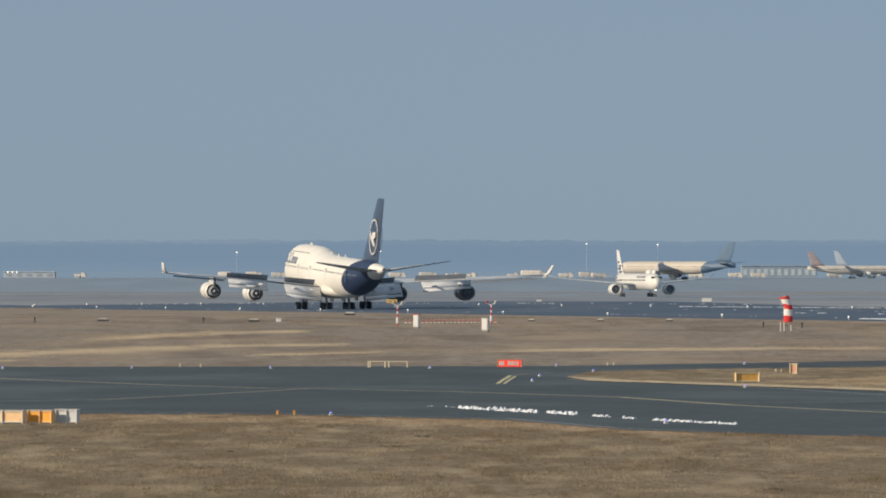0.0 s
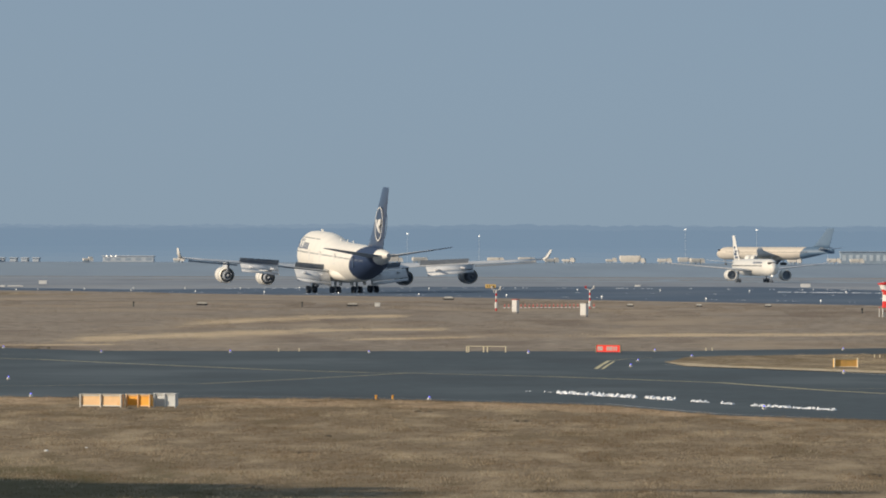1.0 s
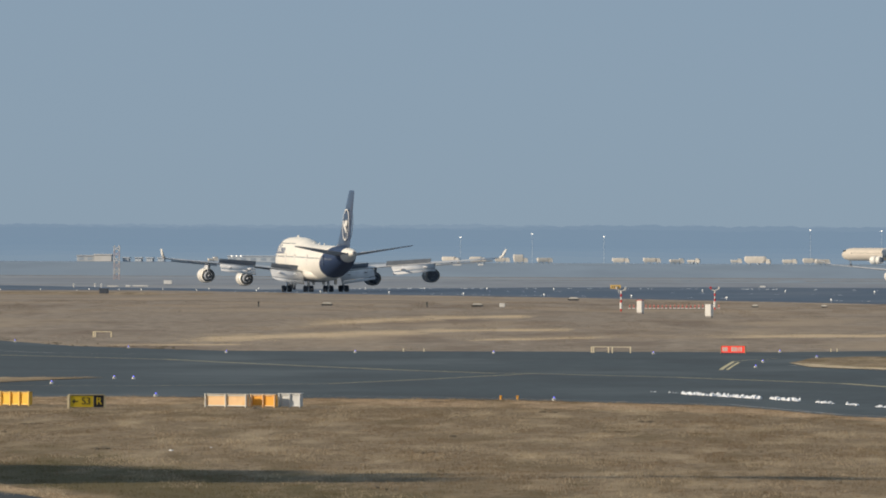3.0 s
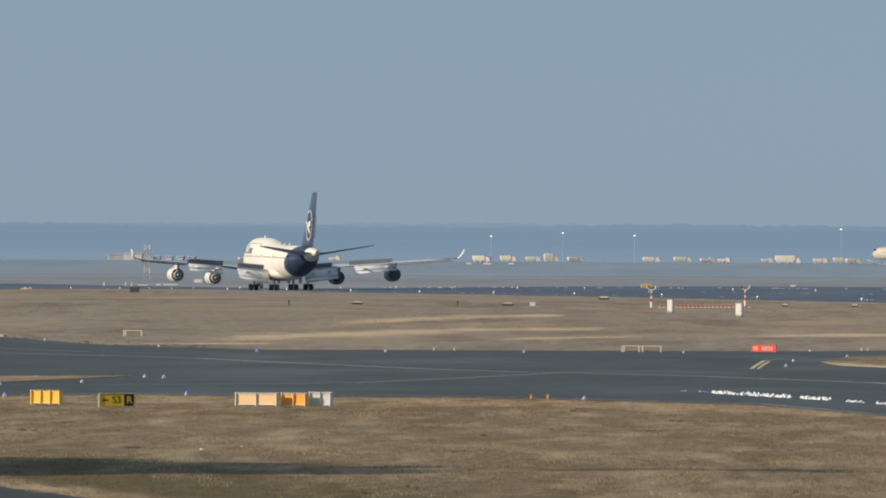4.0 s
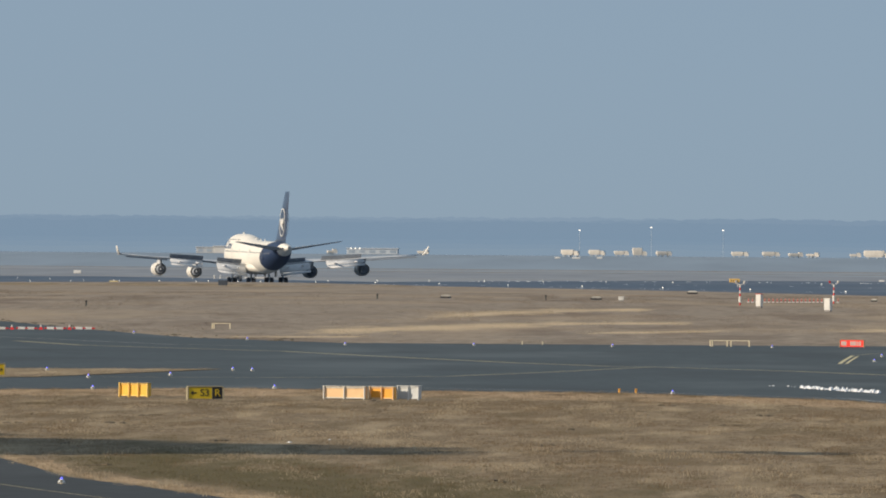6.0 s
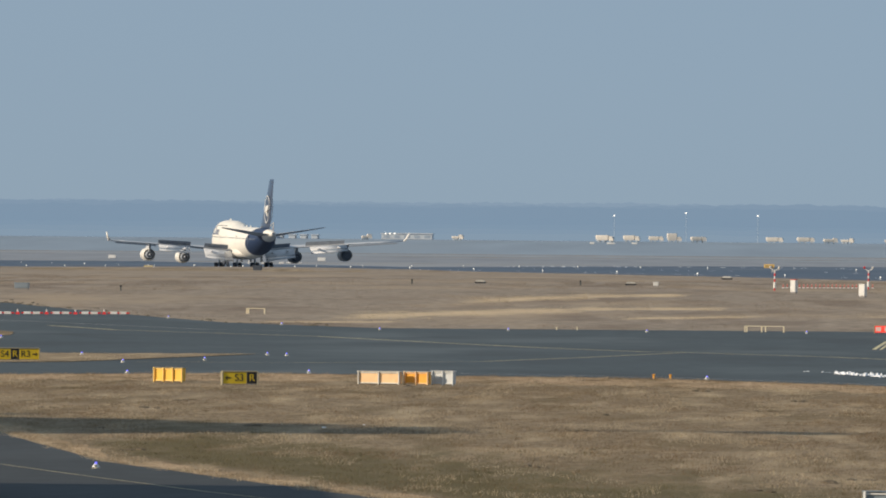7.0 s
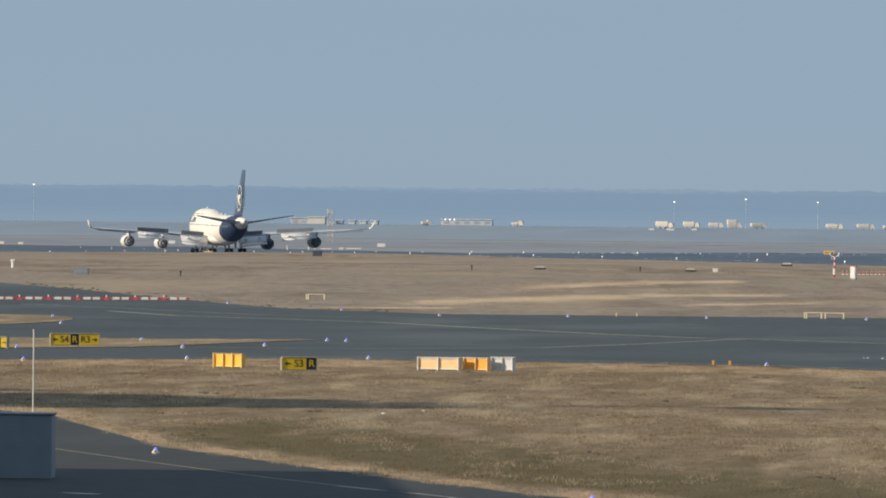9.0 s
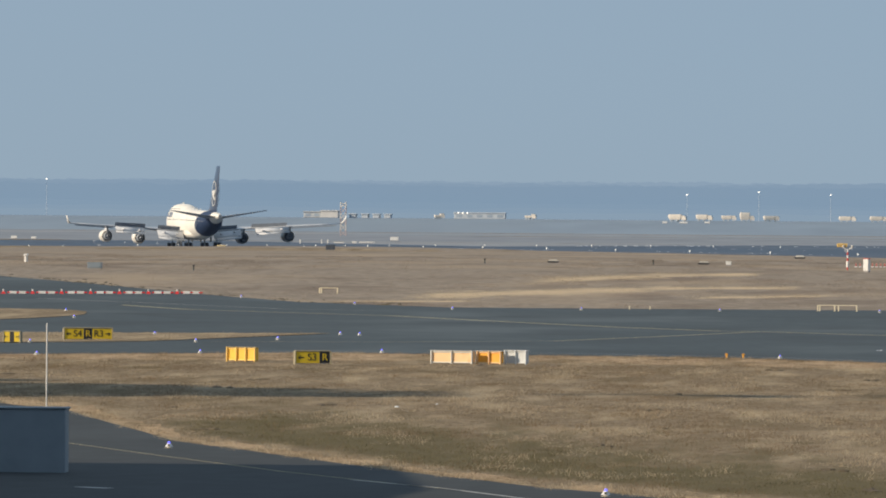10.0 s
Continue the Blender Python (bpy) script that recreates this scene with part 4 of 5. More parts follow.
windsock(35.6, 966)


def barrier(x, y, turn, first=None):
    if first:
        return copy_thing(first, on_ground(x, y, turn))
    s = thing("road_barrier", on_ground(x, y, turn), "low red and white closure barrier across a taxiway", "barrier", "closure barriers")
    bm = bmesh.new()
    loft(bm, [[(sx * 0.2 * k, v * k2, z) for sx, v in ((-1, -0.2), (1, -0.2), (1, 0.2), (-1, 0.2))] for k, k2, z in ((1, 1, 0), (0.7, 0.7, 0.14), (0.4, 0.4, 0.24))])
    part("stand", bm, RED, s, "red plastic stand")
    bm = bmesh.new()
    tube(bm, (0, 0, 0.22), (0, 0, 0.42), 0.07, 0.06, 8)
    part("lamp", bm, OFFWHITE, s, "pale lamp on the stand")
    for u, m in ((0.5, RED), (0.82, OFFWHITE), (1.25, RED), (1.6, OFFWHITE), (2.0, RED)):
        bm = bmesh.new()
        box(bm, u, 0, 0.14, 0.36 if m is RED else 0.62, 0.28, 0.12 if m is RED else 0.22, bevel=0.02)
        part("beam_section", bm, m, s)
    return s


first_barrier = None
for k in range(9):
    bx, by = -79.6 + k * 2.35, 781 + k * 1.25
    first_barrier = barrier(bx, by, 28 * 0.0, first_barrier) if first_barrier else barrier(bx, by, 0)


# low service hut and thin mast beside the front road
hut = thing("service_hut", on_ground(-34.5, 276.5), "plain blue-grey sheet metal hut standing in shade", "hut")
bm = bmesh.new()
box(bm, 0, 0, 0.95, 20, 1.2, 1.92, bevel=0.03)
part("wall", bm, BLUEGREY, hut)
bm = bmesh.new()
box(bm, 0, 0, 1.93, 20.1, 1.3, 0.06, bevel=0.02)
part("roof", bm, BLUEGREY, hut, "flat blue-grey metal roof edge")
bm = bmesh.new()
tube(bm, (-26.35, 290, -0.1), (-26.35, 290, 4.27), 0.026, 0.02, 8)
mast = thing("thin_mast", pose(0, 0, 0), "thin white mast standing behind a hut", "mast")
part("pole", bm, OFFWHITE, mast)
# an added hall out of view, only there to shade hut and road
for hx, hy, w, d, h in ((-52, 250, 26, 50, 10.5),):
    hall = thing("shade_hall", on_ground(hx, hy), "unseen blue-grey hall added to shade hut and road", "building")
    bm = bmesh.new()
    box(bm, 0, 0, h / 2, w, d, h, bevel=0.05)
    part("wall", bm, BLUEGREY, hall)
    bm = bmesh.new()
    loft(bm, [[(sx * (w / 2 + 0.4), sy * (d / 2 + 0.4) * k, z) for sx, sy in ((-1, -1), (1, -1), (1, 1), (-1, 1))] for k, z in ((1, h), (0.02, h + 1.0))])
    part("roof", bm, GRAPHITE, hall)


# ---- paint and snow on the ground ----
def stripe(name, pts, wide, material, label, lift=0.03, depth=True):
    """A painted line along points on the ground."""
    bm = bmesh.new()
    prev = None
    for (xa, ya), (xb, yb) in zip(pts, pts[1:]):
        n = max(1, int(math.hypot(xb - xa, yb - ya) / 10))
        for k in range(n + 1):
            x, y = xa + (xb - xa) * k / n, ya + (yb - ya) * k / n
            d = Vector((xb - xa, yb - ya)).normalized()
            o = Vector((d.y, -d.x)) * wide / 2
            row = [bm.verts.new((x + q * o.x, y + q * o.y, ground_z(x, y) + lift)) for q in (-1, 1)]
            if prev:
                bm.faces.new((prev[0], prev[1], row[1], row[0]))
            prev = row
    return tagged(new(name, finish(name, bm, material)), label, "marking", kind="structure")


stripe("centre_line", [(-60, 725), (-53.3, 704), (-36.6, 679), (-26.7, 650), (-18.3, 626), (-11.3, 611), (-8.7, 610.5)], 0.45, LINE_YELLOW, "worn yellow taxiway centre line")
stripe("centre_line", [(-8.7, 610), (0.6, 594.6), (10.9, 569), (16.8, 536.6), (24.2, 509.7), (40, 455)], 0.45, LINE_YELLOW, "worn yellow taxiway centre line")
stripe("centre_line", [(-40, 545), (-30, 548), (-20.3, 558.8), (-14.7, 581.3), (-8.7, 610)], 0.25, LINE_YELLOW, "worn yellow taxiway centre line")
stripe("turn_line", [(3.7, 634), (4.2, 655), (4.9, 680)], 0.28, LINE_YELLOW, "bright yellow turning line")
stripe("turn_line", [(4.15, 634), (4.65, 655), (5.25, 676)], 0.2, LINE_YELLOW, "bright yellow turning line")
stripe("turn_line", [(4.9, 680), (6.2, 690), (8.3, 697.5)], 0.13, LINE_YELLOW, "thin yellow turning line")
stripe("edge_line", [(8.7, 660), (19.6, 622), (27.6, 579), (45, 500)], 0.18, LINE_WHITE, "thin pale taxiway edge line")
stripe("branch_line", [(13.6, 541), (19, 546), (26.2, 552), (50, 575)], 0.18, LINE_YELLOW, "faint yellow branch line")
stripe("edge_line", [(-70, 760), (-59.5, 739), (-46.5, 711), (-40, 706)], 0.2, LINE_WHITE, "thin pale taxiway edge line")
stripe("edge_line", [(-24.5, 515), (-8.6, 506), (3.4, 489), (8.7, 460), (13, 450)], 0.15, LINE_WHITE, "thin pale taxiway edge line")
stripe("road_line", [(-32, 330), (-27.4, 310), (-23.5, 296.5), (-18.2, 279), (-15, 270), (-12, 262)], 0.07, LINE_YELLOW, "thin yellow road line")
stripe("road_line", [(-22.9, 262), (-21.9, 261)], 0.4, LINE_WHITE, "short white road mark")
stripe("road_line", [(-15.7, 271.3), (-12.8, 264.4), (-9, 252)], 0.13, LINE_WHITE, "thin white road line")


def runway_line(a, b, off, wide, material, label):
    pts = []
    s = a
    while s <= b:
        p = TOUCH + RUN * s + SIDE * off
        pts.append((p.x, p.y))
        s += 25
    stripe("runway_line", pts, wide, material, label, lift=PAVED + 0.02)


WORN = mat("worn_white_paint", (0.2, 0.21, 0.22), 0.8, 0.2, 0.5)
runway_line(-800, 1200, -30, 0.9, WORN, "white runway side line")
runway_line(-800, 1200, 30, 0.9, WORN, "white runway side line")
for k in range(34):
    runway_line(-780 + k * 60, -750 + k * 60, 0.0, 0.9, WORN, "worn white runway centre dash")

# tracts of paler grass, then far ground greyed with painted haze
field("pale_grass_strip", curve((8.9, 672), (10, 650), (14.1, 638), (28.4, 597), (50, 540)), curve((8.9, 673), (10, 668), (14.1, 649), (28.4, 610), (50, 556)), 8.9, 50, 0.058, STRAW,
      "pale straw rim of the grass island", "grass", wob=2.5)
field("pale_grass_strip", curve((24, 640), (38, 606), (50, 580)), curve((24, 642), (30, 668), (40, 690), (50, 700)), 24, 50, 0.056, GRASS_PALE, "pale dry patch on the grass island", "grass", wob=9.0)
field("pale_grass_strip", curve((-60, 480), (-47, 478), (-20, 484), (0, 470), (12, 438)), curve((-60, 500), (-47, 492), (-31, 505), (-8.6, 500), (3.4, 482), (12, 446)), -60, 12, 0.014, GRASS_PALE,
      "pale grass along the taxiway edge", "grass", wob=4.0)
field("pale_grass_strip", curve((-44, 401), (-31.6, 359), (-24.5, 317), (-15, 282.5), (-9.9, 267), (-3, 251)), curve((-44, 408), (-31.6, 366), (-24.5, 322.5), (-15, 287), (-9.9, 270.5), (-3, 254)), -44, -3, 0.014,
      GRASS_PALE, "pale grass along the road edge", "grass", wob=5.0)
# far ground carries its haze in the base colour, bluer with distance
FAR_GRASS = mat("haze_tinted_grass", (0.315, 0.337, 0.364), 0.95, 0.1, 0.06, (1, 0.3, 1), second=(0.338, 0.35, 0.367), second_scale=0.01, second_at=(0.45, 0.65), third=(0.29, 0.302, 0.32), third_scale=0.02)
FAR_APRON = mat("haze_tinted_apron", (0.272, 0.335, 0.405), 0.95, 0.08, 0.03, (1, 0.1, 1), second=(0.285, 0.342, 0.402), second_scale=0.008)
FAR_TARMAC = mat("haze_tinted_tarmac", (0.275, 0.298, 0.33), 0.9, 0.1, 0.05, (1, 0.1, 1))
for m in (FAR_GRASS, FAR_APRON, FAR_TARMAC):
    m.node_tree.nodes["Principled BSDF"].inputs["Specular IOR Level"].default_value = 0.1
field("far_grass", lambda x: TOUCH.y + (60 - (x - TOUCH.x) * SIDE.x) / SIDE.y, lambda x: 3560 + 0.0 * x, -330, 260, 0.01, FAR_GRASS, "flat grass beyond the runway, greyed by painted haze", "grass", cols=100, rows=50)
field("far_apron", lambda x: 3555.0, lambda x: 4640.0, -600, 600, 0.015, FAR_APRON, "distant apron, pale with painted haze", "apron", cols=30, rows=20)
# two in-between tones blend the painted haze towards the apron
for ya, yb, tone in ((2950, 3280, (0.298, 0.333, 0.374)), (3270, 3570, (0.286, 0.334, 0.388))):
    far_tone = mat("haze_tinted_meadow", tone, 0.95, 0.1, 0.04, (1, 0.2, 1))
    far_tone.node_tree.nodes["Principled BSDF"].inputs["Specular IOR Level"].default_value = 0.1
    field("far_meadow", lambda x: ya + 0.08 * x, lambda x: yb + 0.08 * x, -500, 400, 0.02, far_tone, "far grass towards the apron, greyed by painted haze", "grass", cols=60, rows=12, wob=50)
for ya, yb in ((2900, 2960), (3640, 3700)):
    field("far_grass_strip", lambda x: ya + 0.1 * x, lambda x: yb + 0.05 * x, -500, 400, 0.06, FAR_GRASS, "haze-tinted grass strip beside far taxiways", "grass", cols=30, rows=6, wob=30)
field("far_taxiway", lambda x: 2850 - 0.5 * x, lambda x: 3420 - 0.9 * x, -500, 500, 0.03, FAR_TARMAC, "distant taxiway, greyed by painted haze", "taxiway", cols=40, rows=12)


# ---- snow ----
def snow_bank(name, pts, wide, high, seed, label, gaps=0.35, step=0.22):
    """A broken ridge of old snow lumps along a line."""
    rnd = random.Random(seed)
    bm = bmesh.new()
    for (xa, ya), (xb, yb) in zip(pts, pts[1:]):
        n = int(math.hypot(xb - xa, (yb - ya) * 0.2) / step) + 1
        for k in range(n):
            u = (k + rnd.random()) / n
            x, y = xa + (xb - xa) * u, ya + (yb - ya) * u
            if noise.noise((x * 0.9, y * 0.03, seed)) < gaps - 0.5:
                continue
            r = wide * rnd.uniform(0.35, 1.0)
            h = high * rnd.uniform(0.3, 1.0)
            g = bmesh.ops.create_icosphere(bm, subdivisions=1, radius=1.0)
            yy = y + rnd.gauss(0, 5.0 * wide)
            m = Matrix.Translation((x, yy, ground_z(x, yy) + h * 0.2 + (PAVED if yy > 900 else 0))) @ Matrix.Diagonal((r, r * 2.0, h, 1))
            for v in g["verts"]:
                v.co = m @ (v.co * (1 + 0.35 * noise.noise(v.co * 1.7 + Vector((k, x, 0)))))
    ob = new(name, finish(name, bm, SNOW))
    return tagged(ob, label, "snow", kind="stuff")


snow_bank("snow_bank", [(-1.2, 533), (-0.1, 532), (1.5, 524)], 0.1, 0.08, 1, "scattered lumps of old snow on the taxiway", 0.5)
snow_bank("snow_bank", [(0.8, 526), (3.5, 515), (7.2, 502)], 0.15, 0.2, 2, "broken bank of old white snow on the taxiway", 0.2, 0.065)
snow_bank("snow_bank", [(8.0, 498), (11.5, 482), (14.9, 471)], 0.13, 0.14, 3, "scattered lumps of old snow on the taxiway", 0.3, 0.08)


def run_pts(a, b, off, n):
    out = []
    for k in range(n + 1):
        p = TOUCH + RUN * (a + (b - a) * k / n) + SIDE * off
        out.append((p.x, p.y))
    return out


snow_bank("snow_strip", run_pts(-620, -60, 44, 8), 0.3, 0.09, 5, "thin line of old snow along the runway", 0.36, 0.22)
snow_bank("snow_strip", run_pts(-60, 520, 66, 8), 0.25, 0.1, 8, "scattered old snow along the runway", 0.66, 0.5)
snow_bank("snow_strip", run_pts(-560, 300, 24, 8), 0.22, 0.06, 9, "scattered old snow on the runway", 0.74, 0.5)
snow_bank("snow_strip", run_pts(-620, 260, -20, 8), 0.2, 0.05, 10, "scattered old snow on the runway", 0.76, 0.5)
snow_bank("snow_strip", run_pts(-480, -420, -26, 3), 0.7, 0.12, 6, "thin patch of old snow on the runway", 0.2, 0.12)
snow_bank("snow_strip", run_pts(-330, -250, 10, 4), 0.4, 0.08, 7, "thin patch of old snow on the runway", 0.5, 0.2)


def runway_light(p, first=None):
    if first:
        return copy_thing(first, pose(p.x, p.y, ground_z(p.x, p.y) + PAVED))
    s = thing("runway_edge_light", pose(p.x, p.y, ground_z(p.x, p.y) + PAVED), "small white runway edge light", "light", "runway edge lights")
    bm = bmesh.new()
    tube(bm, (0, 0, 0), (0, 0, 0.3), 0.04, 0.04, 8)
    part("stem", bm, OFFWHITE, s)
    bm = bmesh.new()
    bmesh.ops.create_uvsphere(bm, u_segments=8, v_segments=5, radius=0.085, matrix=Matrix.Translation((0, 0, 0.38)))
    part("lens", bm, LAMP_WHITE, s, "lit white lens")
    return s


rl = None
for off in (-33, 34):
    for k in range(28):
        p = TOUCH + RUN * (-560 + 60 * k) + SIDE * off
        rl = runway_light(p, rl) if rl else runway_light(p)


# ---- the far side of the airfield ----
# far lettering is lightened to blue-grey in place of haze
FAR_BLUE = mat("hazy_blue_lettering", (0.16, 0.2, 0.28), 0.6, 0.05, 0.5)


def twin_jet(name, label, length, tail, fin_paint, hull=None, title=False, at=None, lit=True):
    """A twin-engined airliner; its origin lies on the ground under the main gear, nose to +y."""
    plane = thing(name, at or pose(0, 0, 0), label, "aircraft", "airliners on the far apron")
    k = length / 66.0
    h = tail / 17.0
    r = 3.05 * k
    zc = 5.4 * h
    Y = lambda u: (0.52 - u) * length
    bm = bmesh.new()
    fuselage(bm, [(Y(u), r * w, zc - r * b, zc + r * t, zc) for u, w, b, t in ((0, 0.05, 0.25, -0.1), (0.008, 0.3, 0.5, 0.25), (0.03, 0.6, 0.8, 0.62), (0.06, 0.85, 0.95, 0.9), (0.1, 0.98, 1.0, 1.0), (0.14, 1, 1, 1),
                                                                            (0.66, 1, 1, 1), (0.75, 0.93, 0.8, 1.0), (0.87, 0.62, 0.3, 0.97), (0.96, 0.28, -0.25, 0.85), (1.0, 0.08, -0.5, 0.72))], 24)
    body = part("fuselage", bm, hull or WHITE, plane, "white hull", True)
    bm = bmesh.new()
    box(bm, 0, Y(0.035), zc + r * 0.52, r * 1.25, 0.035 * length * 0.5, r * 0.22, bevel=0.1)
    part("cockpit_windows", bm, GLASS_DARK, body, "dark cockpit windows")
    for sx in (-1, 1):
        bm = bmesh.new()
        u = 0.11
        while u < 0.8:
            box(bm, sx * r * 0.985, Y(u), zc + r * 0.2, 0.08, 0.3, 0.42)
            u += 0.9 / length
        tagged(part("cabin_windows", bm, GLASS_DARK, body, "row of small dark cabin windows"), kind="stuff")
        if title:
            for q in range(7):
                bm = bmesh.new()
                box(bm, sx * r * 0.87, Y(0.14 + 0.03 * q), zc + r * 0.5, r * 0.06, length * 0.011, r * 0.36)
                part("title_bar", bm, FAR_BLUE, body, "dark blue bar in place of lettering")
        bm = bmesh.new()
        foil(bm, [(sx * x * k, Y(le), Y(te), z * h) for x, le, te, z in ((2, 0.33, 0.55, 4.2), (9, 0.43, 0.58, 4.9), (28, 0.61, 0.67, 6.8), (31.5, 0.66, 0.69, 8.2))], 0.1)
        wing = part("wing", bm, GREY, plane, "grey swept wing", True)
        engine(wing, sx * 10.0 * k, Y(0.40), 2.7 * h, r=1.95 * k, length=6.2 * k, pylon_top=4.6 * h)
        bm = bmesh.new()
        foil(bm, [(sx * x * k, Y(le), Y(te), z * h) for x, le, te, z in ((0.6, 0.87, 0.96, 7.1), (9.5, 0.97, 1.0, 8.0))], 0.09)
        part("tailplane", bm, GREY, plane, "", True)
    bm = bmesh.new()
    foil(bm, [(z * h, Y(le), Y(te), 0) for z, le, te in ((7.9, 0.8, 0.955), (9.5, 0.84, 0.965), (16.8, 0.94, 1.0), (17.0, 0.95, 1.0))], 0.1, vertical=True)
    fin = part("fin", bm, OFFWHITE if title else fin_paint, plane, "white tail fin with a dark mark" if title else "painted tail fin", True)
    if title:
        for sx in (-1, 1):
            for z, u, w in ((9.0, 0.87, 0.05), (10.2, 0.9, 0.045), (11.2, 0.89, 0.03), (12.6, 0.92, 0.02)):
                bm = bmesh.new()
                box(bm, sx * 0.38 * k, Y(u), z * h, 0.35, w * length, 0.75 * h)
                part("fin_mark", bm, BLUE, fin, "dark blue mark on the fin")
    for sx in (-1, 1):
        wheel_truck(plane, sx * 5.2 * k, 0, (-0.8 * k, 0.8 * k), half=0.6 * k, r=0.68 * k, w=0.5 * k, leg_top=4.2 * h)
    wheel_truck(plane, 0, Y(0.075), (0,), half=0.4 * k, r=0.5 * k, w=0.35 * k, leg_top=3.6 * h, name="nose_gear")
    if not lit:
        return plane
    bm = bmesh.new()
    bmesh.ops.create_uvsphere(bm, u_segments=10, v_segments=6, radius=0.42 * k, matrix=Matrix.Translation((0, Y(0.055), 2.6 * h)))
    part("taxi_light", bm, LAMP_WHITE, plane, "lit taxi light on the nose leg")
    return plane


taxiing_jet = twin_jet("twin_jet", "white twin-engined airliner taxiing with its nose light on", 66.8, 17.05, BLUE, title=True)
# haze is mixed into these paints for the far side
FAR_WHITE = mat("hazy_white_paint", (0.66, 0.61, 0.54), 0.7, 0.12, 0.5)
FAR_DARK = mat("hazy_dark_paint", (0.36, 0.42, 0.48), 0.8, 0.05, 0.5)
FAR_RED = mat("haze_tinted_red", (0.47, 0.39, 0.39), 0.6, 0.1, 0.5)


def far_at(x, y, turn=0.0):
    return pose(x, y, ground_z(x, y) + 0.03, 0, 0, turn)


# fin and tail blues pulled towards the woods' tone, as haze would
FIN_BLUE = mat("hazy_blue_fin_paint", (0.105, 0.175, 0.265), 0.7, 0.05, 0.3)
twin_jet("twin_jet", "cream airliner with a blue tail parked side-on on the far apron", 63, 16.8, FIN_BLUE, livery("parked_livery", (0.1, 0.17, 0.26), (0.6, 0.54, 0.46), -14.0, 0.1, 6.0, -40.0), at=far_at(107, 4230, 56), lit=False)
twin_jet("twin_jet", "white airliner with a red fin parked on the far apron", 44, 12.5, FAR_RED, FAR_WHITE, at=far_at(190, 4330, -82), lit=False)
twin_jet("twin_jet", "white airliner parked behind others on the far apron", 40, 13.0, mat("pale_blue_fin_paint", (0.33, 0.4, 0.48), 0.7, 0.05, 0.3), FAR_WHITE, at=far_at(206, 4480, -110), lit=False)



def truck(x, y, turn, long, high, label, paint=None):
    s = thing("truck_stand_in", far_at(x, y, turn), label, "truck", "vehicles on the far apron")
    bm = bmesh.new()
    loft(bm, [[(-long * 0.1 + u * long * 0.36 * k, v * 1.25 * k, 0.8 + high * z) for u, v in ((-1, -0.8), (-0.85, -1), (0.85, -1), (1, -0.8), (1, 0.8), (0.85, 1), (-0.85, 1), (-1, 0.8))]
              for k, z in ((0.8, 0.0), (0.97, 0.3), (1.0, 0.5), (1.0, 0.8), (0.93, 1.0))])
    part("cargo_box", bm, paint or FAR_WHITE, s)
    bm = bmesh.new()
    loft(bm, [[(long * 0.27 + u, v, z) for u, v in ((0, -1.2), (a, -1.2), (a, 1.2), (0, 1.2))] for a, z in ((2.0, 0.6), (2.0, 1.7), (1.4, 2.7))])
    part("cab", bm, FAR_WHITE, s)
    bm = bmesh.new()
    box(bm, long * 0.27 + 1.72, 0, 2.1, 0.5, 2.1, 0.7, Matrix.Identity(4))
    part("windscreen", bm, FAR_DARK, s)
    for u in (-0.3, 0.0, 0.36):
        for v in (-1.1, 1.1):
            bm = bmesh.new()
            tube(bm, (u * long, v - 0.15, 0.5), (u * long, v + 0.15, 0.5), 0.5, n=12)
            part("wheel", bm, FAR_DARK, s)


# truck shapes stand in for far pale bodies, some read as jet hulls
TRUCKS = ((402, 9.5, 3.4), (449, 8.5, 3.2), (492, 7.5, 2.6), (524, 7.0, 4.8), (567, 8.0, 2.6), (946, 15.0, 4.3), (702, 9, 2.7), (757, 9.5, 2.8), (800, 7, 2.0), (830, 6, 1.6), (1000, 7, 2.3), (1037, 8.0, 3.0), (1058, 7.0, 2.6), (1230, 7, 2.0),
          (1300, 7, 2.4), (1340, 7, 2.4), (1475, 7, 2.0), (-22, 4, 1.6), (140, 5, 1.6), (905, 5, 1.7))
for k, (u, long, high) in enumerate(TRUCKS):
    dist = 4280 + (k * 67) % 160
    truck((u - 784) * dist / 16500, dist, (k * 37) % 30 - 15, long * 0.92, high * 0.72, "pale truck-shaped body on the far apron")


def flood_mast(u, high):
    dist = 4420
    s = thing("flood_mast", far_at((u - 784) * dist / 16500, dist), "tall thin apron floodlight mast with a bright head", "mast", "floodlight masts")
    bm = bmesh.new()
    # pole tone is brought near the woods: haze put into the paint
    tube(bm, (0, 0, -0.1), (0, 0, high), 0.1, 0.07, 8)
    part("pole", bm, mat("haze_tinted_steel", (0.42, 0.48, 0.55), 0.6, 0.05, 1.0), s)
    bm = bmesh.new()
    box(bm, 0, 0, high + 0.3, 0.8, 0.7, 0.5, bevel=0.15)
    part("lamp_head", bm, LAMP_WHITE, s, "bright floodlight head")


# the first entry stands in for a thin white mast above the trees
for u, high in ((-718, 17.2), (419, 12.0), (546, 13.6), (673, 12.5), (1038, 16.0), (1164, 15.7), (1290, 15.9)):
    flood_mast(u, high)


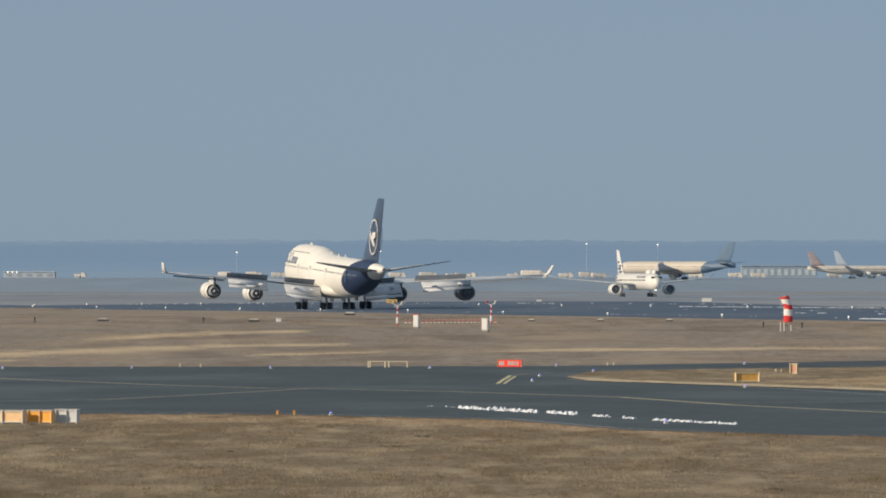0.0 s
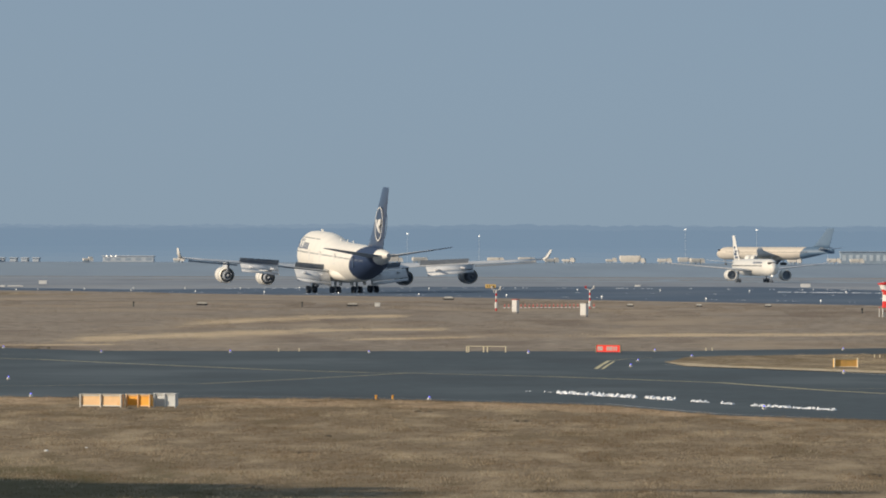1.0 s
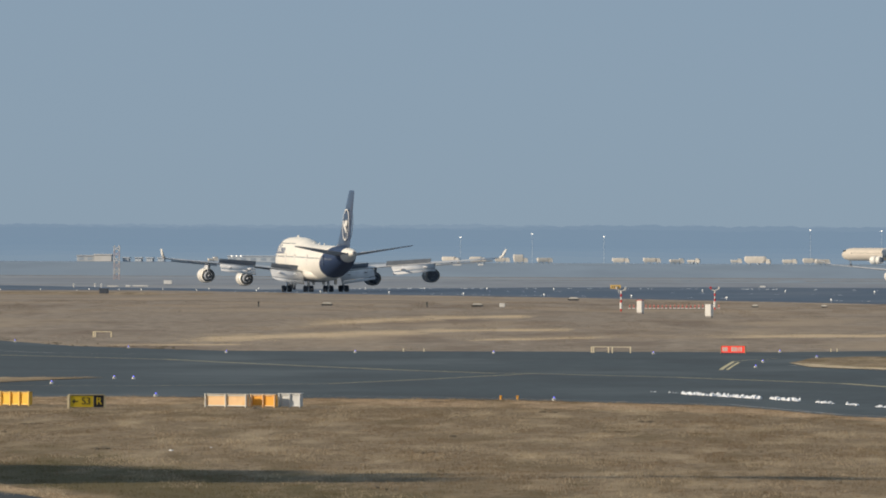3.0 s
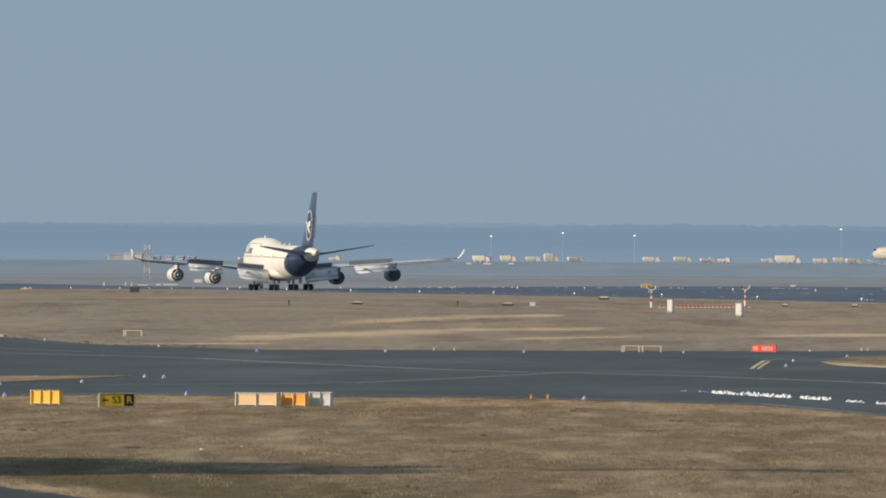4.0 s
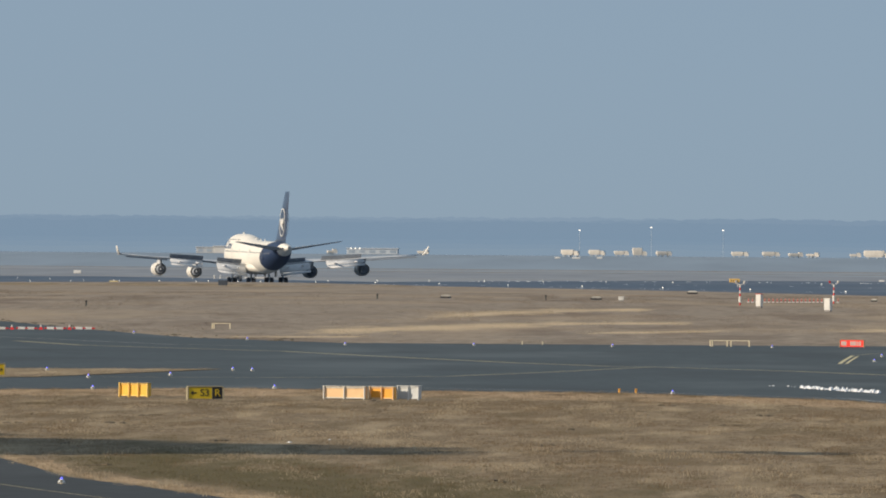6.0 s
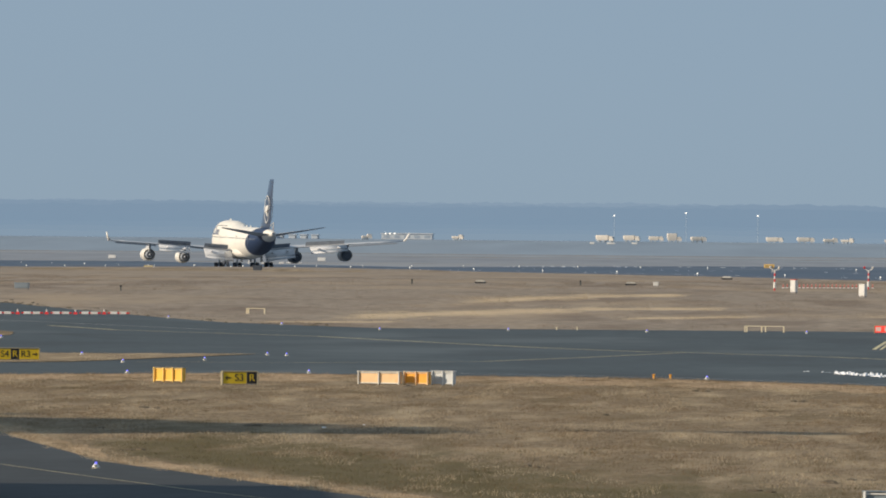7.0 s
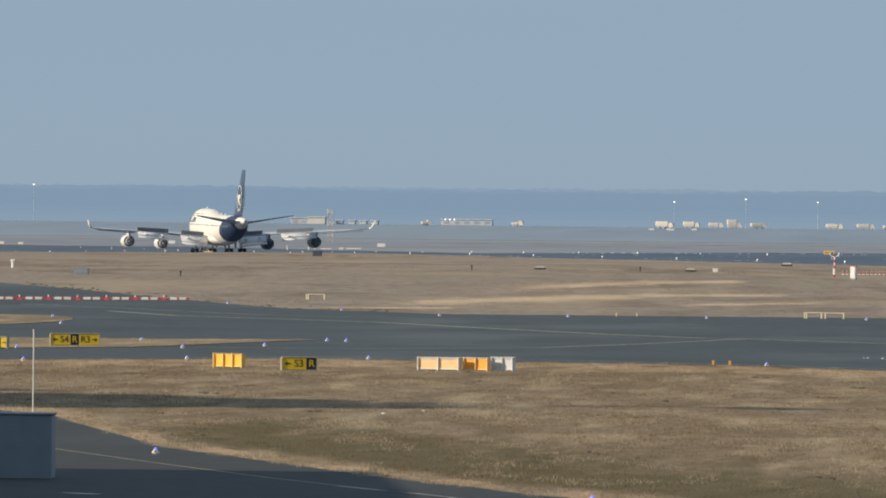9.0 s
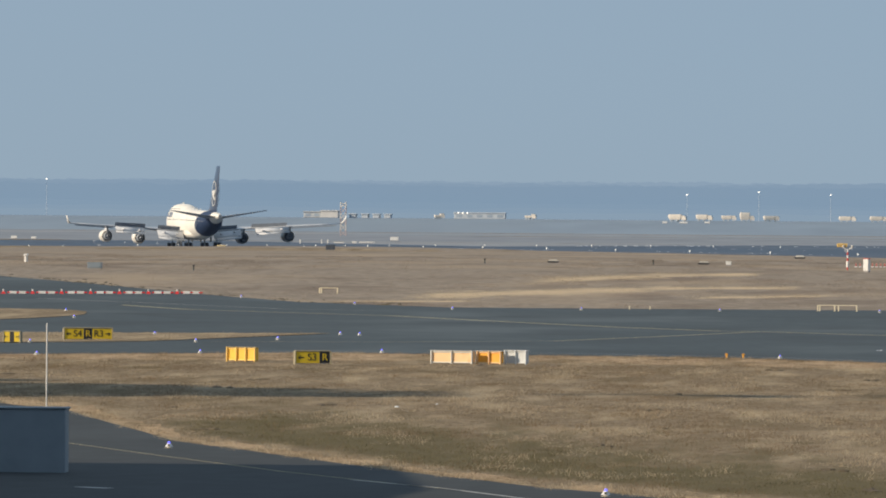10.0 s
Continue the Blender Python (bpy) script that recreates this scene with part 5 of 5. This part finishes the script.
def low_building(u0, u1, dist, high, paint, label, bays, glass=None):
    x0, x1 = (u0 - 784) * dist / 16500, (u1 - 784) * dist / 16500
    w = x1 - x0
    s = thing("airport_building", far_at((x0 + x1) / 2, dist), label, "building", "buildings on the far side")
    bm = bmesh.new()
    box(bm, 0, 0, high / 2, w, 14, high, bevel=0.1)
    wall = part("wall", bm, paint, s)
    bm = bmesh.new()
    box(bm, 0, 0, high + 0.25, w + 0.8, 14.8, 0.5, bevel=0.1)
    part("roof", bm, paint, s)
    for k in range(bays):
        bm = bmesh.new()
        box(bm, -w / 2 + w * (k + 0.5) / bays, -7.02, high * 0.52, w / bays * 0.55, 0.2, high * 0.5)
        part("window", bm, glass or mat_far_glass, wall, "pale window bay" if glass else "blue-grey window bay")


# claddings and glass carry the haze in their own colours
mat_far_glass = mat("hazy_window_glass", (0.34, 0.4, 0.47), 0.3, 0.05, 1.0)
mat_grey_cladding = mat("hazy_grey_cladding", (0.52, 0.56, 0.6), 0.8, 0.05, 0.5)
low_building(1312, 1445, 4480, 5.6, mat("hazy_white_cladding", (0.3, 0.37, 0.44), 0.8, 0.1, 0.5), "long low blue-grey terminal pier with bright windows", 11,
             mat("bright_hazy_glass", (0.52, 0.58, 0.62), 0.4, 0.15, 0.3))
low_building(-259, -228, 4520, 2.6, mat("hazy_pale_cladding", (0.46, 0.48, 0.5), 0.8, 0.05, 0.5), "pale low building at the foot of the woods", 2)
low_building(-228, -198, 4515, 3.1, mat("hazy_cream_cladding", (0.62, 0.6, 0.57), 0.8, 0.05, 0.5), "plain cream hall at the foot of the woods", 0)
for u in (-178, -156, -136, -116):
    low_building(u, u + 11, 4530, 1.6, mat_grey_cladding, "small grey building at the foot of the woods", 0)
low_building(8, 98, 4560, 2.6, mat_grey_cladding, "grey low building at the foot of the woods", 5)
for u in (14, 22, 30):
    dist = 4420
    fl = thing("approach_lamp", far_at((u - 784) * dist / 16500, dist), "bright lamp on the far side of the field", "light", "far lamps")
    bm = bmesh.new()
    tube(bm, (0, 0, 0), (0, 0, 2.6), 0.1, n=6)
    part("stem", bm, GREY, fl)
    bm = bmesh.new()
    bmesh.ops.create_uvsphere(bm, u_segments=8, v_segments=6, radius=0.35, matrix=Matrix.Translation((0, 0, 2.9)))
    part("lamp", bm, LAMP_WHITE, fl)


def lattice_tower(x, y, high):
    s = thing("lattice_tower", far_at(x, y), "red and white lattice tower on the far side", "tower")
    n = 6
    for k in range(n):
        bm = bmesh.new()
        z0, z1 = high * k / n, high * (k + 1) / n
        for sx in (-1, 1):
            for sy in (-1, 1):
                tube(bm, (sx * 1.0, sy * 1.0, z0), (sx * 1.0, sy * 1.0, z1), 0.12, n=6)
        for sx in (-1, 1):
            tube(bm, (-1.0, sx * 1.0, z0), (1.0, sx * 1.0, z1), 0.08, n=6)
            tube(bm, (1.0, sx * 1.0, z0), (-1.0, sx * 1.0, z1), 0.08, n=6)
            tube(bm, (sx * 1.0, -1.0, z0), (sx * 1.0, 1.0, z1), 0.08, n=6)
        part("section", bm, FAR_WHITE if k % 2 else FAR_RED, s, "white lattice section" if k % 2 else "red lattice section")


lattice_tower((-190 - 784) * 3450 / 16500, 3450, 12.6)
for u, dist, sz in ((-99, 3000, 1.7), (-471, 3100, 1.6), (-775, 2900, 1.3), (-740, 2900, 1.0), (954, 2780, 1.1), (1251, 2750, 1.9)):
    x = (u - 784) * dist / 16500
    cabinet(x, dist, sz * 1.5, sz, sz * 0.7, OFFWHITE, "small white equipment box in the far grass")


for u, dist, wide, high in ((-197, 2600, 3.0, 0.35), (-170, 2620, 1.3, 0.5), (-148, 2680, 4.4, 0.35), (380, 4150, 2.2, 0.8), (413, 4150, 3.6, 0.8), (455, 4160, 2.4, 0.8)):
    cabinet((u - 784) * dist / 16500, dist, wide, 0.6, high, OFFWHITE, "low white barrier block in the far grass", name="barrier_block")
for u in (-266, -228, -217):
    marker_post((u - 784) * 2560 / 16500, 2560, 1.2, 0.45, OFFWHITE, "white marker post in the far grass")


# ---- grass tufts in the near field ----
def blades(name, area, count, tall, material, seed, label, inside, rough=False):
    """A great many single thin grass blades, set at random where inside() allows."""
    rng = np.random.RandomState(seed)
    x, y = rng.uniform(area[0], area[1], count), rng.uniform(area[2], area[3], count)
    keep = inside(x, y)
    x, y = x[keep], y[keep]
    n = len(x)
    a = rng.uniform(0, math.tau, n)
    clump = 0.75 + 0.35 * np.sin(x * 1.9 + 2 * np.sin(y * 0.31)) * np.sin(y * 0.47 + 1.5 * np.sin(x * 0.8))
    h = tall * rng.uniform(0.4, 1.1, n) * clump
    w = rng.uniform(0.004, 0.011, n)
    co = np.zeros((n, 3, 3), dtype=np.float32)
    co[:, 0, 0], co[:, 0, 1] = x - w * np.cos(a), y - w * np.sin(a)
    co[:, 1, 0], co[:, 1, 1] = x + w * np.cos(a), y + w * np.sin(a)
    if rough:
        w *= 1.9
        co[:, 0, 0], co[:, 0, 1] = x - w * np.cos(a), y - w * np.sin(a)
        co[:, 1, 0], co[:, 1, 1] = x + w * np.cos(a), y + w * np.sin(a)
    co[:, 2, 0], co[:, 2, 1], co[:, 2, 2] = x + rng.normal(0, 0.5, n) * h, y + rng.normal(0, 0.5, n) * h, h
    if y.max() > 650:
        co[:, :, 2] += np.vectorize(ground_z)(x, y)[:, None]
    me = bpy.data.meshes.new(name)
    me.from_pydata(co.reshape(-1, 3).tolist(), [], np.arange(n * 3).reshape(-1, 3).tolist())
    me.materials.append(leafy(material))
    tagged(new(name, me), label, "grass", kind="stuff")


road_far = curve((-80, 420), (-44, 400), (-31.6, 358), (-24.5, 316), (-15, 281.5), (-9.9, 266), (-3, 250), (8, 215))
taxi_near = curve((-120, 560), (-60, 500), (-47, 493), (-31, 507), (-8.6, 502), (3.4, 484), (8.7, 455), (20.7, 436), (60, 400))
TAXI_X, TAXI_Y = (-120, -60, -47, -31, -8.6, 3.4, 8.7, 20.7, 60), (560, 500, 493, 507, 502, 484, 455, 436, 400)


def in_view(x, y):
    return (x > -0.1 * y) & (x < 0.056 * y)


def near_field(x, y):
    return (y > np.interp(x, ROAD_X, ROAD_Y)) & (y < np.interp(x, TAXI_X, TAXI_Y)) & in_view(x, y)


def road_edge(x, y):
    r = np.interp(x, ROAD_X, ROAD_Y) + 1.2 * np.sin(x * 2.1) + 0.8 * np.sin(x * 5.3)
    return (y > r - 0.8) & (y < r + 5 + 2.5 * np.sin(x * 1.3) * np.sin(x * 0.47)) & in_view(x, y)


def taxi_edge(x, y):
    r = np.interp(x, TAXI_X, TAXI_Y) + 1.5 * np.sin(x * 1.7) + 1.0 * np.sin(x * 4.9)
    return (y > r - 8) & (y < r + 0.6) & in_view(x, y)


def patches(x, y, wide, deep, seed):
    """Smooth uneven patches between 0 and 1 over the ground, at three sizes."""
    table = np.random.RandomState(seed).rand(64, 64)
    total = 0.0
    for k, weight in ((1.0, 0.5), (2.3, 0.3), (5.1, 0.2)):
        u, v = x / wide * k + 7.3 * k, y / deep * k + 3.1 * k
        i, j = np.floor(u).astype(int), np.floor(v).astype(int)
        fu, fv = u - i, v - j
        fu, fv = fu * fu * (3 - 2 * fu), fv * fv * (3 - 2 * fv)
        a, b, c, d = table[i % 64, j % 64], table[(i + 1) % 64, j % 64], table[i % 64, (j + 1) % 64], table[(i + 1) % 64, (j + 1) % 64]
        total = total + weight * ((a * (1 - fu) + b * fu) * (1 - fv) + (c * (1 - fu) + d * fu) * fv)
    return total


def near_olive(x, y):
    return near_field(x, y) & (mossy(x, y) * 0.5 + patches(x, y, 2.6, 14.0, 35) + np.random.RandomState(3).normal(0, 0.07, len(x)) > 0.85)


def near_brown(x, y):
    return near_field(x, y) & ~(near_olive(x, y) & (np.random.RandomState(6).rand(len(x)) < 0.8))


def near_tall(x, y):
    return near_brown(x, y) & (patches(x, y, 7.0, 30.0, 31) + np.random.RandomState(1).normal(0, 0.05, len(x)) > 0.54)


blades("olive_blades", (-40, 16, 245, 370), 300000, 0.1, OLIVE, 43, "dull olive grass near the front road", near_olive)
blades("grass_blades", (-50, 28, 245, 508), 680000, 0.075, GRASS, 11, "dry brown grass blades in the near field", near_brown)
def straw_spots(x, y):
    return near_field(x, y) & (patches(x, y, 2.2, 9.0, 37) + np.random.RandomState(7).normal(0, 0.03, len(x)) > 0.61)


def russet_spots(x, y):
    return near_field(x, y) & (patches(x, y, 3.0, 10.0, 38) + np.random.RandomState(8).normal(0, 0.03, len(x)) > 0.58)


blades("straw_tufts", (-50, 28, 245, 508), 300000, 0.19, STRAW, 44, "pale straw tufts scattered in the near field", straw_spots)
blades("russet_tufts", (-50, 28, 245, 508), 330000, 0.14, RUSSET, 45, "russet brown tufts scattered in the near field", russet_spots)
blades("grass_tufts", (-50, 28, 245, 508), 330000, 0.15, GRASS, 41, "taller tufts of dry grass in the near field", near_tall)


def tongue(x, y):
    return (y > np.interp(x, (-90, -51, -43.6, -35.3), (445, 533, 542, 581))) & (y < np.interp(x, (-90, -55, -35.3), (560, 575, 582))) & (x > -62)


def island(x, y):
    return (y > np.interp(x, (8.9, 10, 14.1, 28.4, 50), (672, 650, 638, 597, 540))) & (y < np.interp(x, (8.9, 11, 13.5, 34.6, 60), (673, 700, 707, 728, 752))) & (x < 36)


blades("island_grass", (-62, -35, 520, 590), 60000, 0.16, STRAW, 14, "dry grass blades on the tongue between taxiways", tongue)
blades("island_grass", (8, 36, 590, 735), 90000, 0.13, GRASS_GREEN, 15, "dull olive brown grass blades on the island", island)


def island_rim(x, y):
    d = y - np.interp(x, (8.9, 10, 14.1, 28.4, 50), (672, 650, 638, 597, 540))
    return island(x, y) & ((d < 10 + 3 * np.sin(x * 2.3)) | (patches(x, y, 5.0, 20.0, 36) + 0.03 * (x - 27) > 0.5)) & (x > 8.9) & (x < 36)


def mid_field(x, y):
    patch = np.sin(x * 0.31 + 1.3 * np.sin(y * 0.021)) * np.sin(y * 0.043 + 1.1 * np.sin(x * 0.17)) + 0.5 * np.sin(x * 0.9 + y * 0.02)
    far = np.interp(x, (-150, -110, -86, -74, -60, -48, -34.4, 8.7, 36.4, 80), (1130, 985, 898, 854, 796, 752, 728, 734, 764, 812))
    off = (x - TOUCH.x) * SIDE.x + (y - TOUCH.y) * SIDE.y
    return (y > far + 1) & (off < -44) & (x > -0.1 * y) & (x < 0.056 * y) & (patch > -0.4)


blades("island_rim_grass", (8, 36, 590, 720), 130000, 0.19, STRAW, 16, "pale grass blades along the island edge", island_rim)
blades("field_blades", (-120, 62, 728, 1250), 150000, 0.13, FIELD, 17, "dull brown grass blades between taxiway and runway", mid_field, True)


def mid_umber(x, y):
    return mid_field(x, y) & (patches(x, y, 22.0, 90.0, 33) > 0.53)


def streaks(x, y):
    """Long streaks of bleached grass that thin out towards their rims."""
    rough = patches(x, y, 4.0, 14.0, 34) + np.random.RandomState(5).normal(0, 0.08, len(x))
    return bleached(x, y) + rough > 0.95


blades("umber_blades", (-120, 62, 728, 1250), 330000, 0.12, UMBER, 18, "dark brown grass between taxiway and runway", mid_umber, True)
blades("straw_streaks", (-46, 45, 750, 1040), 130000, 0.14, STRAW, 19, "bleached straw streaks in the field by the runway", streaks, True)
blades("edge_grass", (-42, 10, 245, 400), 170000, 0.17, STRAW, 12, "pale grass blades along the road edge", road_edge)
blades("edge_grass", (-50, 24, 420, 512), 110000, 0.17, GRASS_PALE, 13, "pale grass blades along the taxiway edge", taxi_edge)


def clumps(name, count, seed, label):
    """Low dark clumps of weed and mole hills in the near grass."""
    rnd = random.Random(seed)
    bm = bmesh.new()
    made = 0
    while made < count:
        y = rnd.uniform(262, 495)
        x = rnd.uniform(-0.098, 0.05) * y
        if not road_far(x) + 3 < y < taxi_near(x) - 2:
            continue
        made += 1
        for k in range(rnd.randint(2, 5)):
            g = bmesh.ops.create_icosphere(bm, subdivisions=1, radius=1.0)
            m = Matrix.Translation((x + rnd.gauss(0, 0.25), y + rnd.gauss(0, 0.8), 0.0)) @ Matrix.Diagonal((rnd.uniform(0.08, 0.3), rnd.uniform(0.1, 0.4), rnd.uniform(0.04, 0.1), 1))
            for v in g["verts"]:
                v.co = m @ (v.co * (1 + 0.4 * noise.noise(v.co * 2 + Vector((made, k, 0)))))
    tagged(new(name, finish(name, bm, mat("dark_weeds", (0.13, 0.1, 0.065), 0.95, 0.3, 4.0))), label, "weeds", kind="stuff")


clumps("weed_clumps", 24, 21, "low dark clumps of weeds in dry grass")


def edge_weeds(count, seed):
    """Low dark tufts where the far grass meets the taxiway."""
    rnd = random.Random(seed)
    bm = bmesh.new()
    rim = curve((-150, 1130), (-110, 985), (-86, 898), (-74, 854), (-60, 796), (-48, 752), (-34.4, 728))
    for k in range(count):
        x = -95 + 57 * rnd.random()
        y = rim(x) + abs(rnd.gauss(0, 7)) - 2
        g = bmesh.ops.create_icosphere(bm, subdivisions=1, radius=1.0)
        m = Matrix.Translation((x, y, ground_z(x, y))) @ Matrix.Diagonal((rnd.uniform(0.1, 0.35), rnd.uniform(0.2, 0.6), rnd.uniform(0.04, 0.11), 1))
        for v in g["verts"]:
            v.co = m @ (v.co * (1 + 0.4 * noise.noise(v.co * 2 + Vector((k, 1, 0)))))
    tagged(new("edge_weeds", finish("edge_weeds", bm, mat("dark_edge_weeds", (0.13, 0.105, 0.066), 0.95, 0.3, 4.0))), "dark weed tufts along the taxiway edge", "weeds", kind="stuff")


edge_weeds(110, 22)
for x, y, r in ((-19.7, 371, 0.06), (-18.4, 377, 0.04)):
    bm = bmesh.new()
    bmesh.ops.create_icosphere(bm, subdivisions=2, radius=1.0)
    for v in bm.verts:
        v.co = Vector((v.co.x * r * 1.5, v.co.y * r, v.co.z * r * 0.6)) * (1 + 0.3 * noise.noise(v.co * 2 + Vector((x, 0, 0))))
    st = new("snow_remnant", finish("snow_remnant", bm, SNOW, True))
    st.matrix_basis = pose(x, y, r * 0.4)
    tagged(st, "small white remnant of snow in dry grass", "snow")


def shadow_bank():
    """An added low bank, out of view, drifts by to shadow the near grass."""
    rnd = random.Random(8)
    bm = bmesh.new()
    for k in range(90):
        u = rnd.random()
        if k < 74:
            x, y, r = rnd.uniform(-34, 20), rnd.gauss(0, 7.5), rnd.uniform(3.0, 6.5)
            y *= 1.0 - 0.5 * max(0, x) / 20
        else:
            x, y, r = rnd.uniform(16, 62), rnd.gauss(3, 1.2), rnd.uniform(0.8, 2.0)
        g = bmesh.ops.create_icosphere(bm, subdivisions=2, radius=1.0)
        m = Matrix.Translation((x, y, rnd.uniform(-0.5, 0.5))) @ Matrix.Diagonal((r * 1.3, r * 0.8, r * 0.3, 1))
        for v in g["verts"]:
            v.co = m @ (v.co * (1 + 0.5 * noise.noise(v.co * 1.6 + Vector((k, 0, 0)))))
    ob = new("shadow_bank", finish("shadow_bank", bm, mat("white_shadow_bank", (0.85, 0.87, 0.9), 1.0, 0.05, 0.2), True))
    return tagged(ob, "unseen low bank added to cast a moving shadow", "steam", kind="stuff")


steam = shadow_bank()


# ---- what moves ----
JUMBO_SPEED, JUMBO_SLOWING = 74.63, -1.912
NOSE_UP = ((0.0, 1.9), (1.0, 1.9), (1.5, 1.6), (2.0, 1.1), (2.5, 0.65), (4.0, 0.5), (10.0, 0.4))
WING_BEND = {-1: ((0.0, 1.0), (2.0, 0.9), (4.0, 0.4), (7.0, -0.3), (10.0, -0.6)),
             1: ((0.0, -0.9), (1.0, -0.3), (2.0, 0.3), (4.0, 0.0), (7.0, -0.6), (10.0, -0.9))}


def between(table, t):
    for (ta, a), (tb, b) in zip(table, table[1:]):
        if t <= tb:
            return a + (b - a) * (t - ta) / (tb - ta)
    return table[-1][1]


def jumbo_rows():
    rows = []
    for k in range(21):
        t = k * 0.5
        p = TOUCH + RUN * (JUMBO_SPEED * t + JUMBO_SLOWING * t * t / 2)
        rows.append((t, pose(p.x, p.y, ground_z(p.x, p.y) + PAVED + 0.01, between(NOSE_UP, t), -0.45, math.degrees(HEAD))))
    return rows


def wing_rows(sx):
    """The wings sink a little on their roots as the lift goes."""
    root = Matrix.Translation((sx * 3.0, 0, 4.0))
    return [(float(t), root @ pose(0, 0, 0, 0, -sx * between(WING_BEND[sx], t), 0) @ root.inverted()) for t in range(11)]


def taxi_rows():
    """The far airliner rolls along the taxiway towards the camera's right."""
    rows = []
    for k in range(11):
        x, y = 70.5 + 5.7 * k, 3402 - 27.0 * k
        rows.append((float(k), pose(x, y, ground_z(x, y) + 0.03, 0, 0, 180 + math.degrees(math.atan2(5.7, 27.0)))))
    return rows


def motions():
    walk(jumbo_jet, jumbo_rows())
    for sx, wing in WINGS:
        walk(wing, wing_rows(sx))
    walk(taxiing_jet, taxi_rows())
    walk(steam, [(t, pose(-130 - 1.6 * t, 251 + 9.8 * t, 45.0)) for t in (0.0, 5.0, 10.0)])


motions()
